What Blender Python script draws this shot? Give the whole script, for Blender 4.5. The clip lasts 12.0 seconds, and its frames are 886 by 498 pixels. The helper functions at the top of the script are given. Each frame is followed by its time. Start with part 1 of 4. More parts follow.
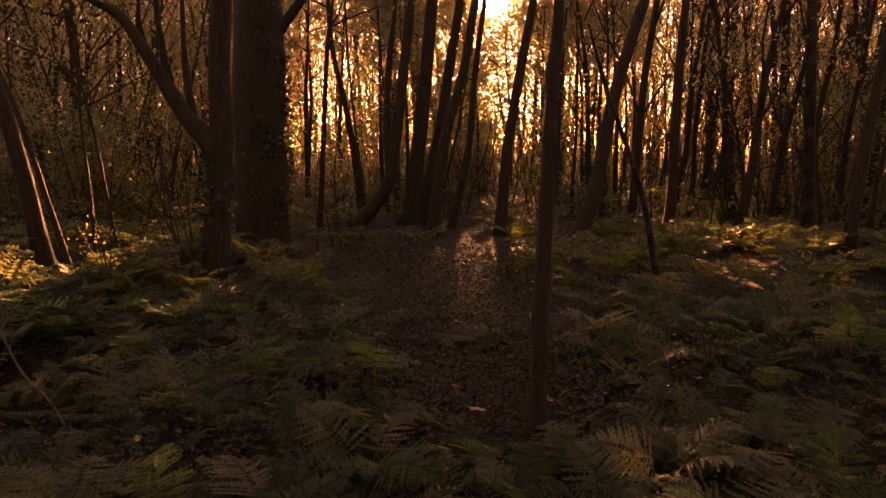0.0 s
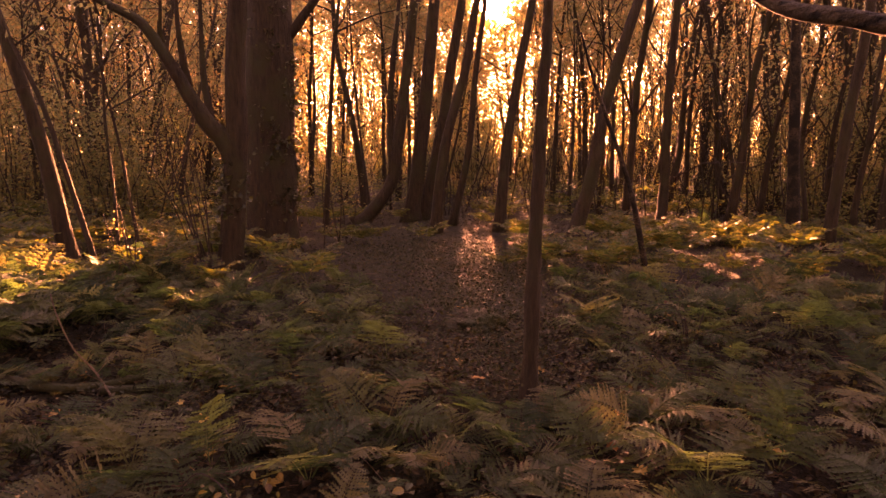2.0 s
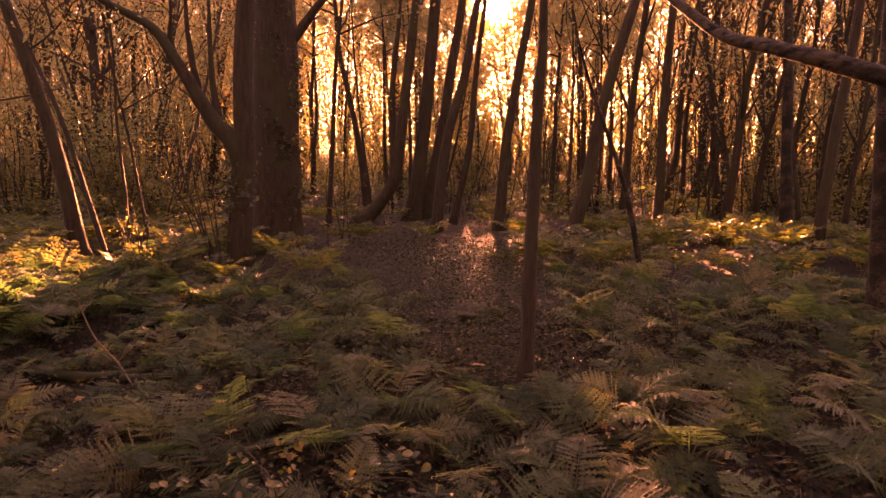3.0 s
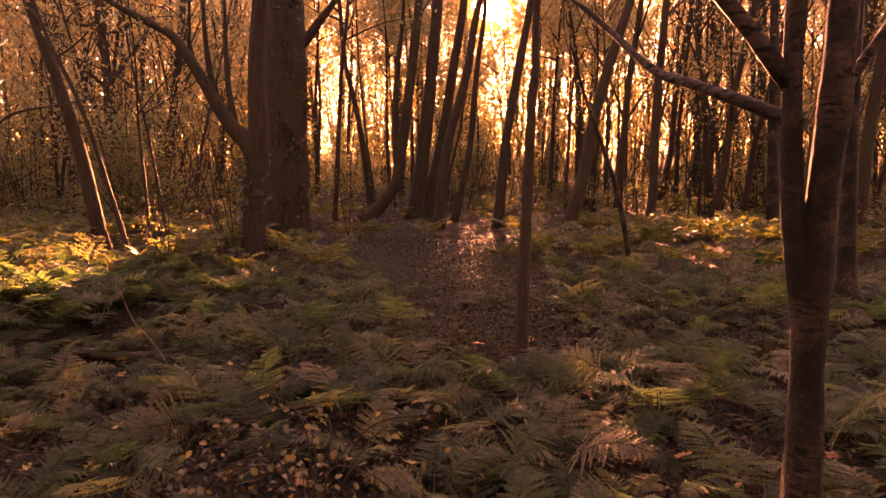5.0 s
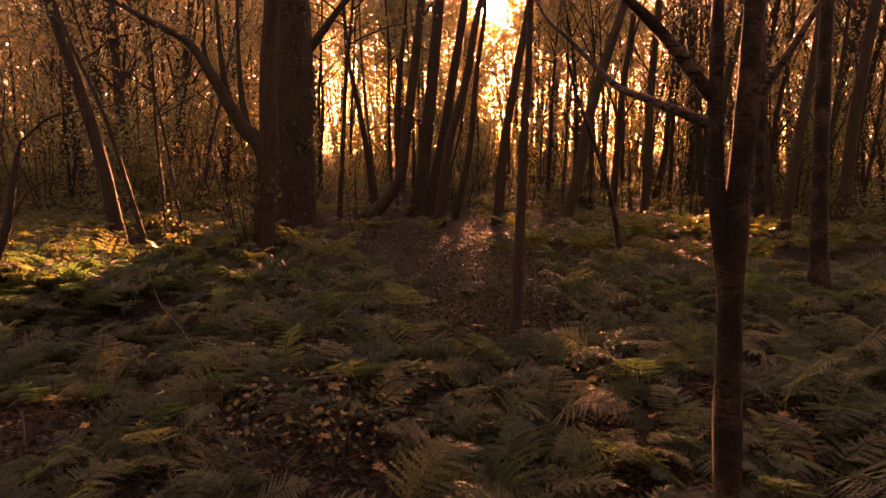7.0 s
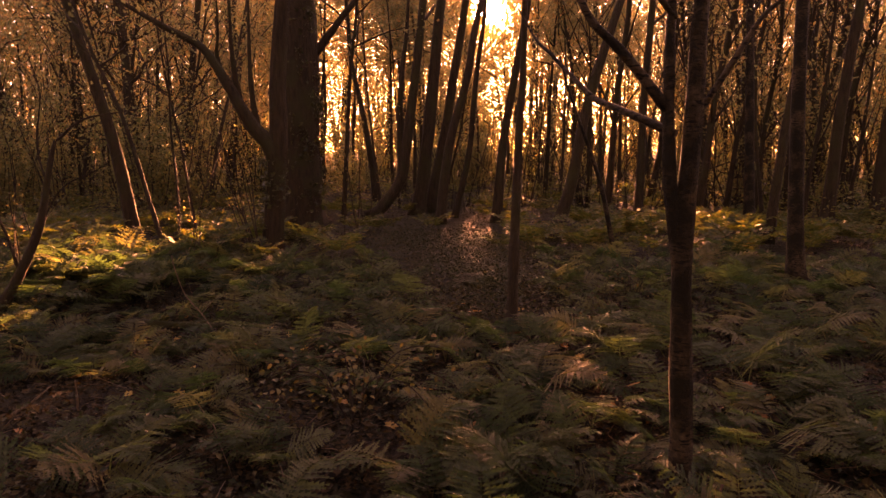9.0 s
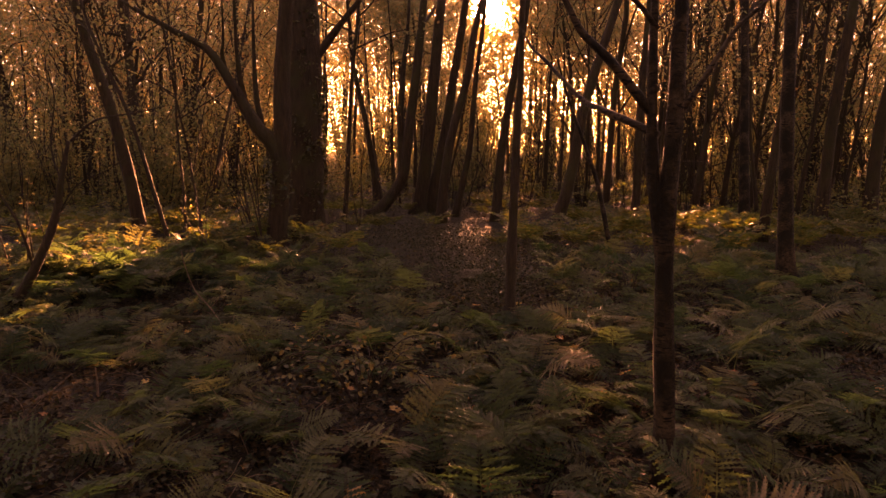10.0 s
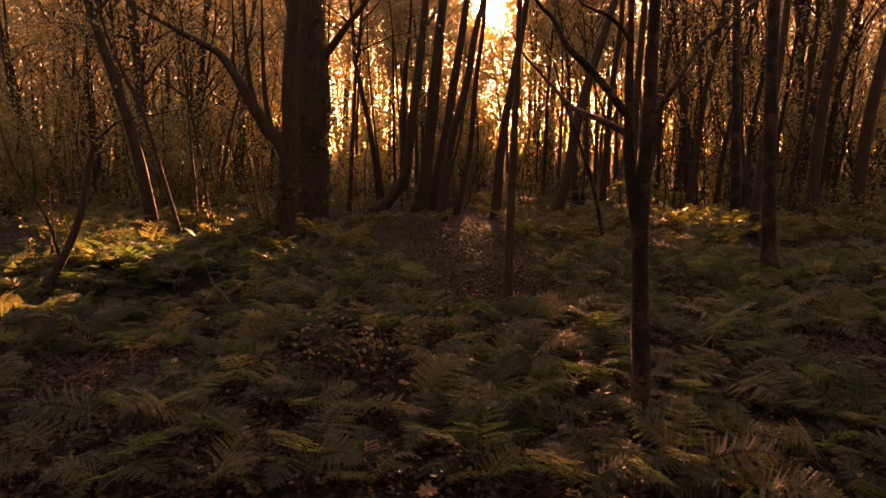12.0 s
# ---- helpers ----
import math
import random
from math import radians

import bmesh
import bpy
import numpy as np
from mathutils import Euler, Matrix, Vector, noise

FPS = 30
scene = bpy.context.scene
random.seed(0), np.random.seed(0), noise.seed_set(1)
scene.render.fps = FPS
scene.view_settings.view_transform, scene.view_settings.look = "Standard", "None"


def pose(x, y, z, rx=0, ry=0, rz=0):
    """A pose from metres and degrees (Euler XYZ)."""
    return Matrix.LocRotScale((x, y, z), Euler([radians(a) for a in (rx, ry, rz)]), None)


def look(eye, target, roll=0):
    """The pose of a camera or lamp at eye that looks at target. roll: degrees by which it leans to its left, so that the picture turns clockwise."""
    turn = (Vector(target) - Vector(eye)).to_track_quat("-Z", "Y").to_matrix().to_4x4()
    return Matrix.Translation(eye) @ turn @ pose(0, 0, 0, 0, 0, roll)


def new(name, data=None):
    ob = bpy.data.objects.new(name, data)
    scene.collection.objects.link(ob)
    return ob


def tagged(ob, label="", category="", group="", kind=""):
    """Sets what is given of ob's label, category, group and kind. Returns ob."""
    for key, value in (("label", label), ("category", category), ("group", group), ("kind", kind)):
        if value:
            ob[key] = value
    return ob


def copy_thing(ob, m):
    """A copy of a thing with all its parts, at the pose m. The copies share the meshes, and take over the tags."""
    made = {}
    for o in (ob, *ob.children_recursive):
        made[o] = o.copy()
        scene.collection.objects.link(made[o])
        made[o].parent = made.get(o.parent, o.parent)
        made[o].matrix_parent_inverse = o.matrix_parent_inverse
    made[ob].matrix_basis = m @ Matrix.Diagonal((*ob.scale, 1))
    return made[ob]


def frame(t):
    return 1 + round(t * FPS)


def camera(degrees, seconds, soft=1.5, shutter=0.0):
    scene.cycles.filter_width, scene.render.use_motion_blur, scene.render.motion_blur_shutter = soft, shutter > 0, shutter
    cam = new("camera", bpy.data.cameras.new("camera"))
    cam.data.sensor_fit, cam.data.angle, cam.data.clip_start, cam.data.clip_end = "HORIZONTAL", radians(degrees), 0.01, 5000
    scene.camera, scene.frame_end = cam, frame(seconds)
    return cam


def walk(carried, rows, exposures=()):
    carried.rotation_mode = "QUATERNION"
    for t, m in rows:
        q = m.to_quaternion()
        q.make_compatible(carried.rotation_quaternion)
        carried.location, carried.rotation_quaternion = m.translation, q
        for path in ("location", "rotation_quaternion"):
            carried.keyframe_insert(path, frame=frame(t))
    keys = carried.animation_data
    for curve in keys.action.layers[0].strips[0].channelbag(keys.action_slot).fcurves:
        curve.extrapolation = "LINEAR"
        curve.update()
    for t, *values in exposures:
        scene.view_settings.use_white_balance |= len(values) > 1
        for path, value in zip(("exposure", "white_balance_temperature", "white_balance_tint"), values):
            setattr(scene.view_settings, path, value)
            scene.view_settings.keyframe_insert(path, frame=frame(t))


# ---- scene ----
cam = camera(70, 12.0)
WAY = [
    (0.0, 0.03, 0.099, 1.803), (0.5, 0.02, -0.048, 1.802), (1.0, 0.012, -0.198, 1.801),
    (2.0, -0.005, -0.497, 1.801), (3.0, -0.024, -0.808, 1.806), (4.0, -0.045, -1.125, 1.814),
    (5.0, -0.063, -1.436, 1.822), (6.0, -0.076, -1.73, 1.822), (7.0, -0.088, -2.02, 1.82),
    (8.0, -0.1, -2.31, 1.819), (9.0, -0.11, -2.591, 1.818), (10.0, -0.117, -2.856, 1.815),
    (11.0, -0.132, -3.113, 1.812), (11.5, -0.138, -3.239, 1.81), (12.0, -0.146, -3.364, 1.808),
]
EXPOSURE = [(t, e * 1.2 + 3.02, 16800, 78 + 22 * e) for t, e in (
    (0.0, 0.0), (0.4, 0.2), (0.8, 0.5), (1.2, 0.8), (1.6, 0.95), (2.5, 1.1), (4.0, 1.2), (6.0, 1.05), (6.3, 0.4), (6.6, 0.1),
    (6.9, 0.4), (7.2, 0.55), (9.0, 0.45), (10.0, 0.35), (12.0, 0.15))]
walk(cam, [(t, look((x, y, z), (x, y + 10, z - 1.527))) for t, x, y, z in WAY], EXPOSURE)

# ---- light: a low evening sun ahead, seen through the wood ----
SUN_WAY = Vector((0.075, 1.0, 0.2205)).normalized()
SUN_UP = math.asin(SUN_WAY.z)
SUN_TURN = math.atan2(SUN_WAY.x, SUN_WAY.y)

world = bpy.data.worlds.new("evening_sky")
scene.world = world
world.use_nodes = True
wn, wl = world.node_tree.nodes, world.node_tree.links
wn.clear()
sky = wn.new("ShaderNodeTexSky")
sky.sky_type = "NISHITA"
sky.sun_disc = False
sky.sun_elevation, sky.sun_rotation = SUN_UP, SUN_TURN
sky.air_density, sky.dust_density, sky.ozone_density = 1.0, 1.5, 1.0
back = wn.new("ShaderNodeBackground")
back.inputs["Strength"].default_value = 0.085
wl.new(sky.outputs[0], back.inputs["Color"])
# the sun's aureole in hazy air
coord = wn.new("ShaderNodeTexCoord")
dot = wn.new("ShaderNodeVectorMath")
dot.operation = "DOT_PRODUCT"
dot.inputs[1].default_value = SUN_WAY
wl.new(coord.outputs["Generated"], dot.inputs[0])
shader = back.outputs[0]
for power, strength, colour in ((2600, 60.0, (1.0, 0.72, 0.45, 1)), (240, 4.0, (1.0, 0.5, 0.26, 1)), (36, 0.45, (1.0, 0.46, 0.24, 1))):
    clampd = wn.new("ShaderNodeMath")
    clampd.operation = "MAXIMUM"
    clampd.inputs[1].default_value = 0.0
    wl.new(dot.outputs["Value"], clampd.inputs[0])
    powr = wn.new("ShaderNodeMath")
    powr.operation = "POWER"
    powr.inputs[1].default_value = power
    wl.new(clampd.outputs[0], powr.inputs[0])
    gain = wn.new("ShaderNodeMath")
    gain.operation = "MULTIPLY"
    gain.inputs[1].default_value = strength
    wl.new(powr.outputs[0], gain.inputs[0])
    halo = wn.new("ShaderNodeBackground")
    halo.inputs["Color"].default_value = colour
    wl.new(gain.outputs[0], halo.inputs["Strength"])
    both = wn.new("ShaderNodeAddShader")
    wl.new(shader, both.inputs[0])
    wl.new(halo.outputs[0], both.inputs[1])
    shader = both.outputs[0]
out = wn.new("ShaderNodeOutputWorld")
wl.new(shader, out.inputs["Surface"])

lamp = bpy.data.lights.new("sun", "SUN")
lamp.energy, lamp.angle, lamp.color = 7.5, radians(0.6), (1.0, 0.66, 0.38)
sun = new("sun", lamp)
sun.matrix_world = look(SUN_WAY * 100, (0, 0, 0))


# ---- materials ----
def material(name):
    m = bpy.data.materials.new(name)
    m.use_nodes = True
    nodes, links = m.node_tree.nodes, m.node_tree.links
    nodes.clear()
    return m, nodes, links, nodes.new("ShaderNodeOutputMaterial")


def ramp(nodes, stops, mode="LINEAR"):
    r = nodes.new("ShaderNodeValToRGB")
    r.color_ramp.interpolation = mode
    e = r.color_ramp.elements
    while len(e) < len(stops):
        e.new(0.5)
    for el, (at, c) in zip(e, stops):
        el.position, el.color = at, (*c, 1)
    return r


def noise_node(nodes, links, vector, scale, detail=6, rough=0.6):
    n = nodes.new("ShaderNodeTexNoise")
    n.inputs["Scale"].default_value, n.inputs["Detail"].default_value = scale, detail
    n.inputs["Roughness"].default_value = rough
    links.new(vector, n.inputs["Vector"])
    return n.outputs["Fac"]


def mix_colour(nodes, links, fac, a, b, blend="MIX"):
    m = nodes.new("ShaderNodeMix")
    m.data_type, m.blend_type = "RGBA", blend
    for value, socket in ((fac, m.inputs[0]), (a, m.inputs[6]), (b, m.inputs[7])):
        if isinstance(value, bpy.types.NodeSocket):
            links.new(value, socket)
        elif isinstance(value, tuple):
            socket.default_value = (*value, 1)
        else:
            socket.default_value = value
    return m.outputs[2]


def bump(nodes, links, height, strength, distance):
    b = nodes.new("ShaderNodeBump")
    b.inputs["Strength"].default_value, b.inputs["Distance"].default_value = strength, distance
    links.new(height, b.inputs["Height"])
    return b.outputs[0]


def bark_material(name, dark, light, moss, moss_share, furrow=7.0):
    """Furrowed bark: grain drawn out along the stem, patches of moss and algae."""
    m, nodes, links, o = material(name)
    tc = nodes.new("ShaderNodeTexCoord")
    mp = nodes.new("ShaderNodeMapping")
    mp.inputs["Scale"].default_value = (1, 1, 0.16)
    links.new(tc.outputs["Object"], mp.inputs["Vector"])
    grain = noise_node(nodes, links, mp.outputs[0], furrow * 4, 8, 0.7)
    patch = noise_node(nodes, links, tc.outputs["Object"], 1.7, 4)
    base = ramp(nodes, [(0.32, dark), (0.68, light)])
    links.new(grain, base.inputs[0])
    green = ramp(nodes, [(0.62 - moss_share * 0.3, (0, 0, 0)), (0.72 - moss_share * 0.2, (1, 1, 1))])
    links.new(patch, green.inputs[0])
    p = nodes.new("ShaderNodeBsdfPrincipled")
    links.new(mix_colour(nodes, links, green.outputs[0], base.outputs[0], moss), p.inputs["Base Color"])
    p.inputs["Roughness"].default_value = 0.9
    p.inputs["Specular IOR Level"].default_value = 0.2
    links.new(bump(nodes, links, grain, 1.0, 0.045), p.inputs["Normal"])
    links.new(p.outputs[0], o.inputs[0])
    return m


def birch_material(name):
    """Grey birch bark with dark cross marks and a darker, cracked foot."""
    m, nodes, links, o = material(name)
    tc = nodes.new("ShaderNodeTexCoord")
    mp = nodes.new("ShaderNodeMapping")
    mp.inputs["Scale"].default_value = (20, 20, 70)
    links.new(tc.outputs["Object"], mp.inputs["Vector"])
    marks = noise_node(nodes, links, mp.outputs[0], 1.0, 3, 0.5)
    fine = noise_node(nodes, links, tc.outputs["Object"], 40, 6)
    blot = noise_node(nodes, links, tc.outputs["Object"], 3.0, 4)
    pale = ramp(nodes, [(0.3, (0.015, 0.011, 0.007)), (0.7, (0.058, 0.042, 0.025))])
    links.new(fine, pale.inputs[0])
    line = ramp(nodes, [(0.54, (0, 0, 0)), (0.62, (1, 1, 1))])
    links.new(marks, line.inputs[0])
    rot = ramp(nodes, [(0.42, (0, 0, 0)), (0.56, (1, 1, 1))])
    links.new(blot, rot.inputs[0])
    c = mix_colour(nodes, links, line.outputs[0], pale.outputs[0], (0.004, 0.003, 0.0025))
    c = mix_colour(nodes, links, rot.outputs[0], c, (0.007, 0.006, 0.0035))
    p = nodes.new("ShaderNodeBsdfPrincipled")
    links.new(c, p.inputs["Base Color"])
    p.inputs["Roughness"].default_value = 0.8
    p.inputs["Specular IOR Level"].default_value = 0.12
    links.new(bump(nodes, links, fine, 1.0, 0.015), p.inputs["Normal"])
    links.new(p.outputs[0], o.inputs[0])
    return m


def leaf_material(name, colours, glow, by_object=False, rough=0.55, gloss=0.25, passes=(1.5, 1.35, 0.8)):
    """Thin leaves that let light through. glow: the share of light that passes the blade."""
    m, nodes, links, o = material(name)
    if by_object:
        value = nodes.new("ShaderNodeObjectInfo").outputs["Random"]
    else:
        value = nodes.new("ShaderNodeNewGeometry").outputs["Random Per Island"]
    stops = [(i / max(1, len(colours) - 1), c) for i, c in enumerate(colours)]
    r = ramp(nodes, stops)
    links.new(value, r.inputs[0])
    tc = nodes.new("ShaderNodeTexCoord")
    blot = noise_node(nodes, links, tc.outputs["Object"], 14.0, 4)
    shade = ramp(nodes, [(0.3, (0.55, 0.5, 0.42)), (0.7, (1.15, 1.12, 1.05))])
    links.new(blot, shade.inputs[0])
    c = mix_colour(nodes, links, 1.0, r.outputs[0], shade.outputs[0], "MULTIPLY")
    p = nodes.new("ShaderNodeBsdfPrincipled")
    links.new(c, p.inputs["Base Color"])
    p.inputs["Roughness"].default_value = rough
    p.inputs["Specular IOR Level"].default_value = gloss
    thin = nodes.new("ShaderNodeBsdfTranslucent")
    links.new(mix_colour(nodes, links, 1.0, c, passes, "MULTIPLY"), thin.inputs["Color"])
    mx = nodes.new("ShaderNodeMixShader")
    mx.inputs[0].default_value = glow
    links.new(p.outputs[0], mx.inputs[1])
    links.new(thin.outputs[0], mx.inputs[2])
    links.new(mx.outputs[0], o.inputs[0])
    return m


def soil_material():
    m, nodes, links, o = material("shade_dark_soil")
    tc = nodes.new("ShaderNodeTexCoord")
    fine = noise_node(nodes, links, tc.outputs["Object"], 22.0, 8, 0.7)
    wide = noise_node(nodes, links, tc.outputs["Object"], 1.3, 5)
    # near-black soil: the shade in the gaps between ferns is in the colour
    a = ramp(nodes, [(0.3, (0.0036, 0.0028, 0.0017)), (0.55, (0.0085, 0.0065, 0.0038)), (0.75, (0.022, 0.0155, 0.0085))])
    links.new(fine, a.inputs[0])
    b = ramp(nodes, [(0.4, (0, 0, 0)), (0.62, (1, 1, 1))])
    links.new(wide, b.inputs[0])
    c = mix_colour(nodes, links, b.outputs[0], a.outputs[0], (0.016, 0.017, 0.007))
    p = nodes.new("ShaderNodeBsdfPrincipled")
    links.new(c, p.inputs["Base Color"])
    p.inputs["Roughness"].default_value = 0.95
    p.inputs["Specular IOR Level"].default_value = 0.15
    links.new(bump(nodes, links, fine, 1.0, 0.04), p.inputs["Normal"])
    links.new(p.outputs[0], o.inputs[0])
    return m


BARK = bark_material("oak_bark", (0.008, 0.0055, 0.003), (0.037, 0.024, 0.0115), (0.022, 0.021, 0.0075), 0.5, 5.0)
SMOOTH_BARK = bark_material("smooth_bark", (0.011, 0.008, 0.005), (0.042, 0.029, 0.017), (0.026, 0.024, 0.011), 0.5, 9.0)
MOSSY = bark_material("mossy_wood", (0.02, 0.015, 0.009), (0.055, 0.04, 0.024), (0.024, 0.028, 0.01), 0.8, 9.0)
DEAD_WOOD = bark_material("dead_wood", (0.05, 0.034, 0.02), (0.15, 0.105, 0.068), (0.05, 0.044, 0.026), 0.1, 12.0)
BIRCH = birch_material("birch_bark")
AUTUMN = leaf_material("autumn_leaves", [(0.07, 0.082, 0.04), (0.095, 0.102, 0.05), (0.125, 0.117, 0.058), (0.17, 0.138, 0.064), (0.23, 0.125, 0.055)], 0.62, passes=(2.0, 1.95, 1.75))
GREEN = leaf_material("understorey_leaves", [(0.056, 0.076, 0.036), (0.085, 0.1, 0.046), (0.12, 0.117, 0.054), (0.17, 0.138, 0.06)], 0.62, passes=(2.0, 1.95, 1.7))
IVY = leaf_material("ivy_leaves", [(0.014, 0.022, 0.008), (0.03, 0.042, 0.012), (0.045, 0.05, 0.016)], 0.25, rough=0.45, gloss=0.3)
BRAMBLE = leaf_material("bramble_leaves", [(0.009, 0.017, 0.009), (0.016, 0.025, 0.0125), (0.026, 0.032, 0.016), (0.055, 0.048, 0.024)], 0.4, gloss=0.12)
FERN = leaf_material("fern_blades", [(0.0135, 0.029, 0.0155), (0.021, 0.038, 0.019), (0.031, 0.048, 0.025), (0.043, 0.055, 0.03), (0.068, 0.06, 0.038)], 0.5, by_object=True, rough=0.6, gloss=0.14, passes=(2.7, 3.0, 1.8))
FAR_FERN = leaf_material("far_fern_blades", [(0.022, 0.036, 0.017), (0.035, 0.05, 0.023), (0.062, 0.066, 0.031), (0.08, 0.062, 0.034)], 0.5, gloss=0.14, passes=(2.3, 2.4, 1.2))
LOW_LEAVES = leaf_material("undergrowth_leaves", [(0.03, 0.045, 0.02), (0.05, 0.065, 0.028), (0.09, 0.09, 0.038), (0.13, 0.1, 0.045)], 0.5, gloss=0.15, passes=(2.0, 2.1, 1.3))
# litter darkened below leaf colour, to paint the shade beneath and between ferns
LITTER = leaf_material("shade_dark_litter", [(0.005, 0.0045, 0.0028), (0.009, 0.0076, 0.0044), (0.015, 0.0122, 0.0068), (0.05, 0.039, 0.021), (0.037, 0.022, 0.0105)], 0.25, rough=0.75, gloss=0.1)
SOIL = soil_material()


# ---- helpers of this scene ----
def part(name, bm, mat, parent=None, label=""):
    mesh = bpy.data.meshes.new(name)
    bm.to_mesh(mesh)
    bm.free()
    return mesh_part(name, mesh, mat, parent, label)


def mesh_part(name, mesh, mat, parent=None, label="", smooth=True):
    if not mesh.materials:
        mesh.materials.append(mat)
    if smooth:
        mesh.polygons.foreach_set("use_smooth", [True] * len(mesh.polygons))
    ob = new(name, mesh)
    ob.parent = parent
    if label:
        tagged(ob, label)
    return ob


def array_mesh(name, verts, faces):
    mesh = bpy.data.meshes.new(name)
    mesh.from_pydata(verts.tolist(), [], faces.tolist())
    return mesh


def thing(name, x, y, z, label, category, group=""):
    ob = new(name)
    ob.matrix_basis = pose(x, y, z)
    ob.empty_display_size = 0.2
    return tagged(ob, label, category, group)


def ground_height(x, y):
    """The woodland floor: nearly level, with a hollow on one side and small humps."""
    fade = 1.0 / (1.0 + (max(0.0, math.hypot(x, y - 6) - 30) / 20) ** 2)
    z = -0.02 - 0.33 * math.exp(-((x + 3.4) / 1.6) ** 2 - ((y - 4.3) / 1.9) ** 2)
    z -= 0.26 * math.exp(-((x + 3.6) / 2.3) ** 2 - ((y - 12.5) / 2.2) ** 2)
    z -= 0.10 * math.exp(-((x - 5.0) / 3.0) ** 2 - ((y - 14) / 3.0) ** 2)
    z += 0.10 * noise.noise(Vector((x * 0.33, y * 0.33, 2.0))) * fade
    z += 0.035 * noise.noise(Vector((x * 1.4, y * 1.4, 5.0))) * fade
    return z


def smooth_line(points, steps):
    """A soft curve through a few points."""
    p = [Vector(q) for q in points]
    p = [p[0] * 2 - p[1]] + p + [p[-1] * 2 - p[-2]]
    line = []
    for i in range(1, len(p) - 2):
        a, b, c, d = p[i - 1], p[i], p[i + 1], p[i + 2]
        for k in range(steps):
            t = k / steps
            line.append(0.5 * (2 * b + (c - a) * t + (2 * a - 5 * b + 4 * c - d) * t * t + (3 * b - a - 3 * c + d) * t ** 3))
    line.append(p[-2])
    return line


def tube(bm, line, r0, r1, sides=8, knobs=0.06, flare=0.0, seed=0.0):
    """A tapering, slightly knobbly stem along a line; flare widens its foot into root ridges."""
    rings = []
    n = len(line)
    for i, c in enumerate(line):
        along = (line[min(i + 1, n - 1)] - line[max(i - 1, 0)]).normalized()
        side = along.cross(Vector((0, 1, 0.01))).normalized()
        over = side.cross(along)
        s = i / (n - 1)
        r = r0 + (r1 - r0) * s
        foot = flare * math.exp(-7.0 * s * n / 10) if flare else 0.0
        ring = []
        for k in range(sides):
            a = 2 * math.pi * k / sides
            rr = r * (1 + knobs * 2 * noise.noise(Vector((math.cos(a) * 1.3 + seed, math.sin(a) * 1.3, i * 0.45))))
            rr *= 1 + foot * (0.6 + 0.7 * max(0.0, math.sin(a * 3 + seed * 2.1)))
            ring.append(bm.verts.new(c + (side * math.cos(a) + over * math.sin(a)) * rr))
        rings.append(ring)
    for a, b in zip(rings, rings[1:]):
        for k in range(sides):
            bm.faces.new((a[k], a[(k + 1) % sides], b[(k + 1) % sides], b[k]))
    bm.faces.new(rings[-1])
    bm.faces.new(list(reversed(rings[0])))


def leaf_cloud(name, centres, sizes, rng, flat=0.0, width=0.62, three=False):
    """One mesh of many small folded leaves; flat: how far they lie level."""
    n = len(centres)
    d = rng.normal(size=(n, 3))
    d[:, 2] = d[:, 2] * (1 - flat) - 0.25 * (1 - flat)
    d /= np.linalg.norm(d, axis=1)[:, None]
    up = rng.normal(size=(n, 3)) * (1 - flat * 0.75) + np.array((0, 0, 0.6 + 2.0 * flat))
    side = np.cross(d, up)
    side /= np.linalg.norm(side, axis=1)[:, None] + 1e-9
    nrm = np.cross(side, d)
    s = np.asarray(sizes)[:, None]
    w = width * 0.5 * (0.75 + 0.5 * rng.random((n, 1)))
    fold = s * (0.06 + 0.16 * rng.random((n, 1)))
    v = np.empty((n, 4, 3))
    v[:, 0] = centres - d * s * 0.5
    v[:, 1] = centres + side * s * w + nrm * fold
    v[:, 2] = centres + d * s * 0.5 - nrm * fold * 0.6
    v[:, 3] = centres - side * s * w + nrm * fold
    if three:  # far off, three corners do
        return array_mesh(name, v[:, :3].reshape(-1, 3), np.arange(n * 3).reshape(n, 3))
    i = np.arange(n)[:, None] * 4
    f = np.concatenate([i + np.array((0, 1, 2)), i + np.array((0, 2, 3))], axis=0)
    return array_mesh(name, v.reshape(-1, 3), f)


def spray(line, count, spread, rng, start=0.3):
    """Places for leaves along a twig."""
    at = start + (1 - start) * rng.random(count)
    idx = np.minimum((at * (len(line) - 1)).astype(int), len(line) - 1)
    pts = np.array([tuple(line[i]) for i in idx])
    return pts + rng.normal(size=(count, 3)) * spread


def wander(start, way, length, steps, rng, bend=0.25, lift=0.0):
    """A twig's line from a place, in a way, that wavers as it grows."""
    p, w = Vector(start), Vector(way).normalized()
    line = [p.copy()]
    for _ in range(steps):
        w = (w + Vector(rng.normal(size=3)) * bend + Vector((0, 0, lift))).normalized()
        p = p + w * (length / steps)
        line.append(p.copy())
    return line


# ---- the ground: one sheet to the horizon ----
def graded(lo, hi, near, growth):
    xs, x, step = [0.0], 0.0, near
    while x < hi:
        step *= 1.0 if x < 14 else growth
        x += step
        xs.append(x)
    neg, x, step = [], 0.0, near
    while x > lo:
        step *= 1.0 if x > -14 else growth
        x -= step
        neg.append(x)
    return list(reversed(neg)) + xs


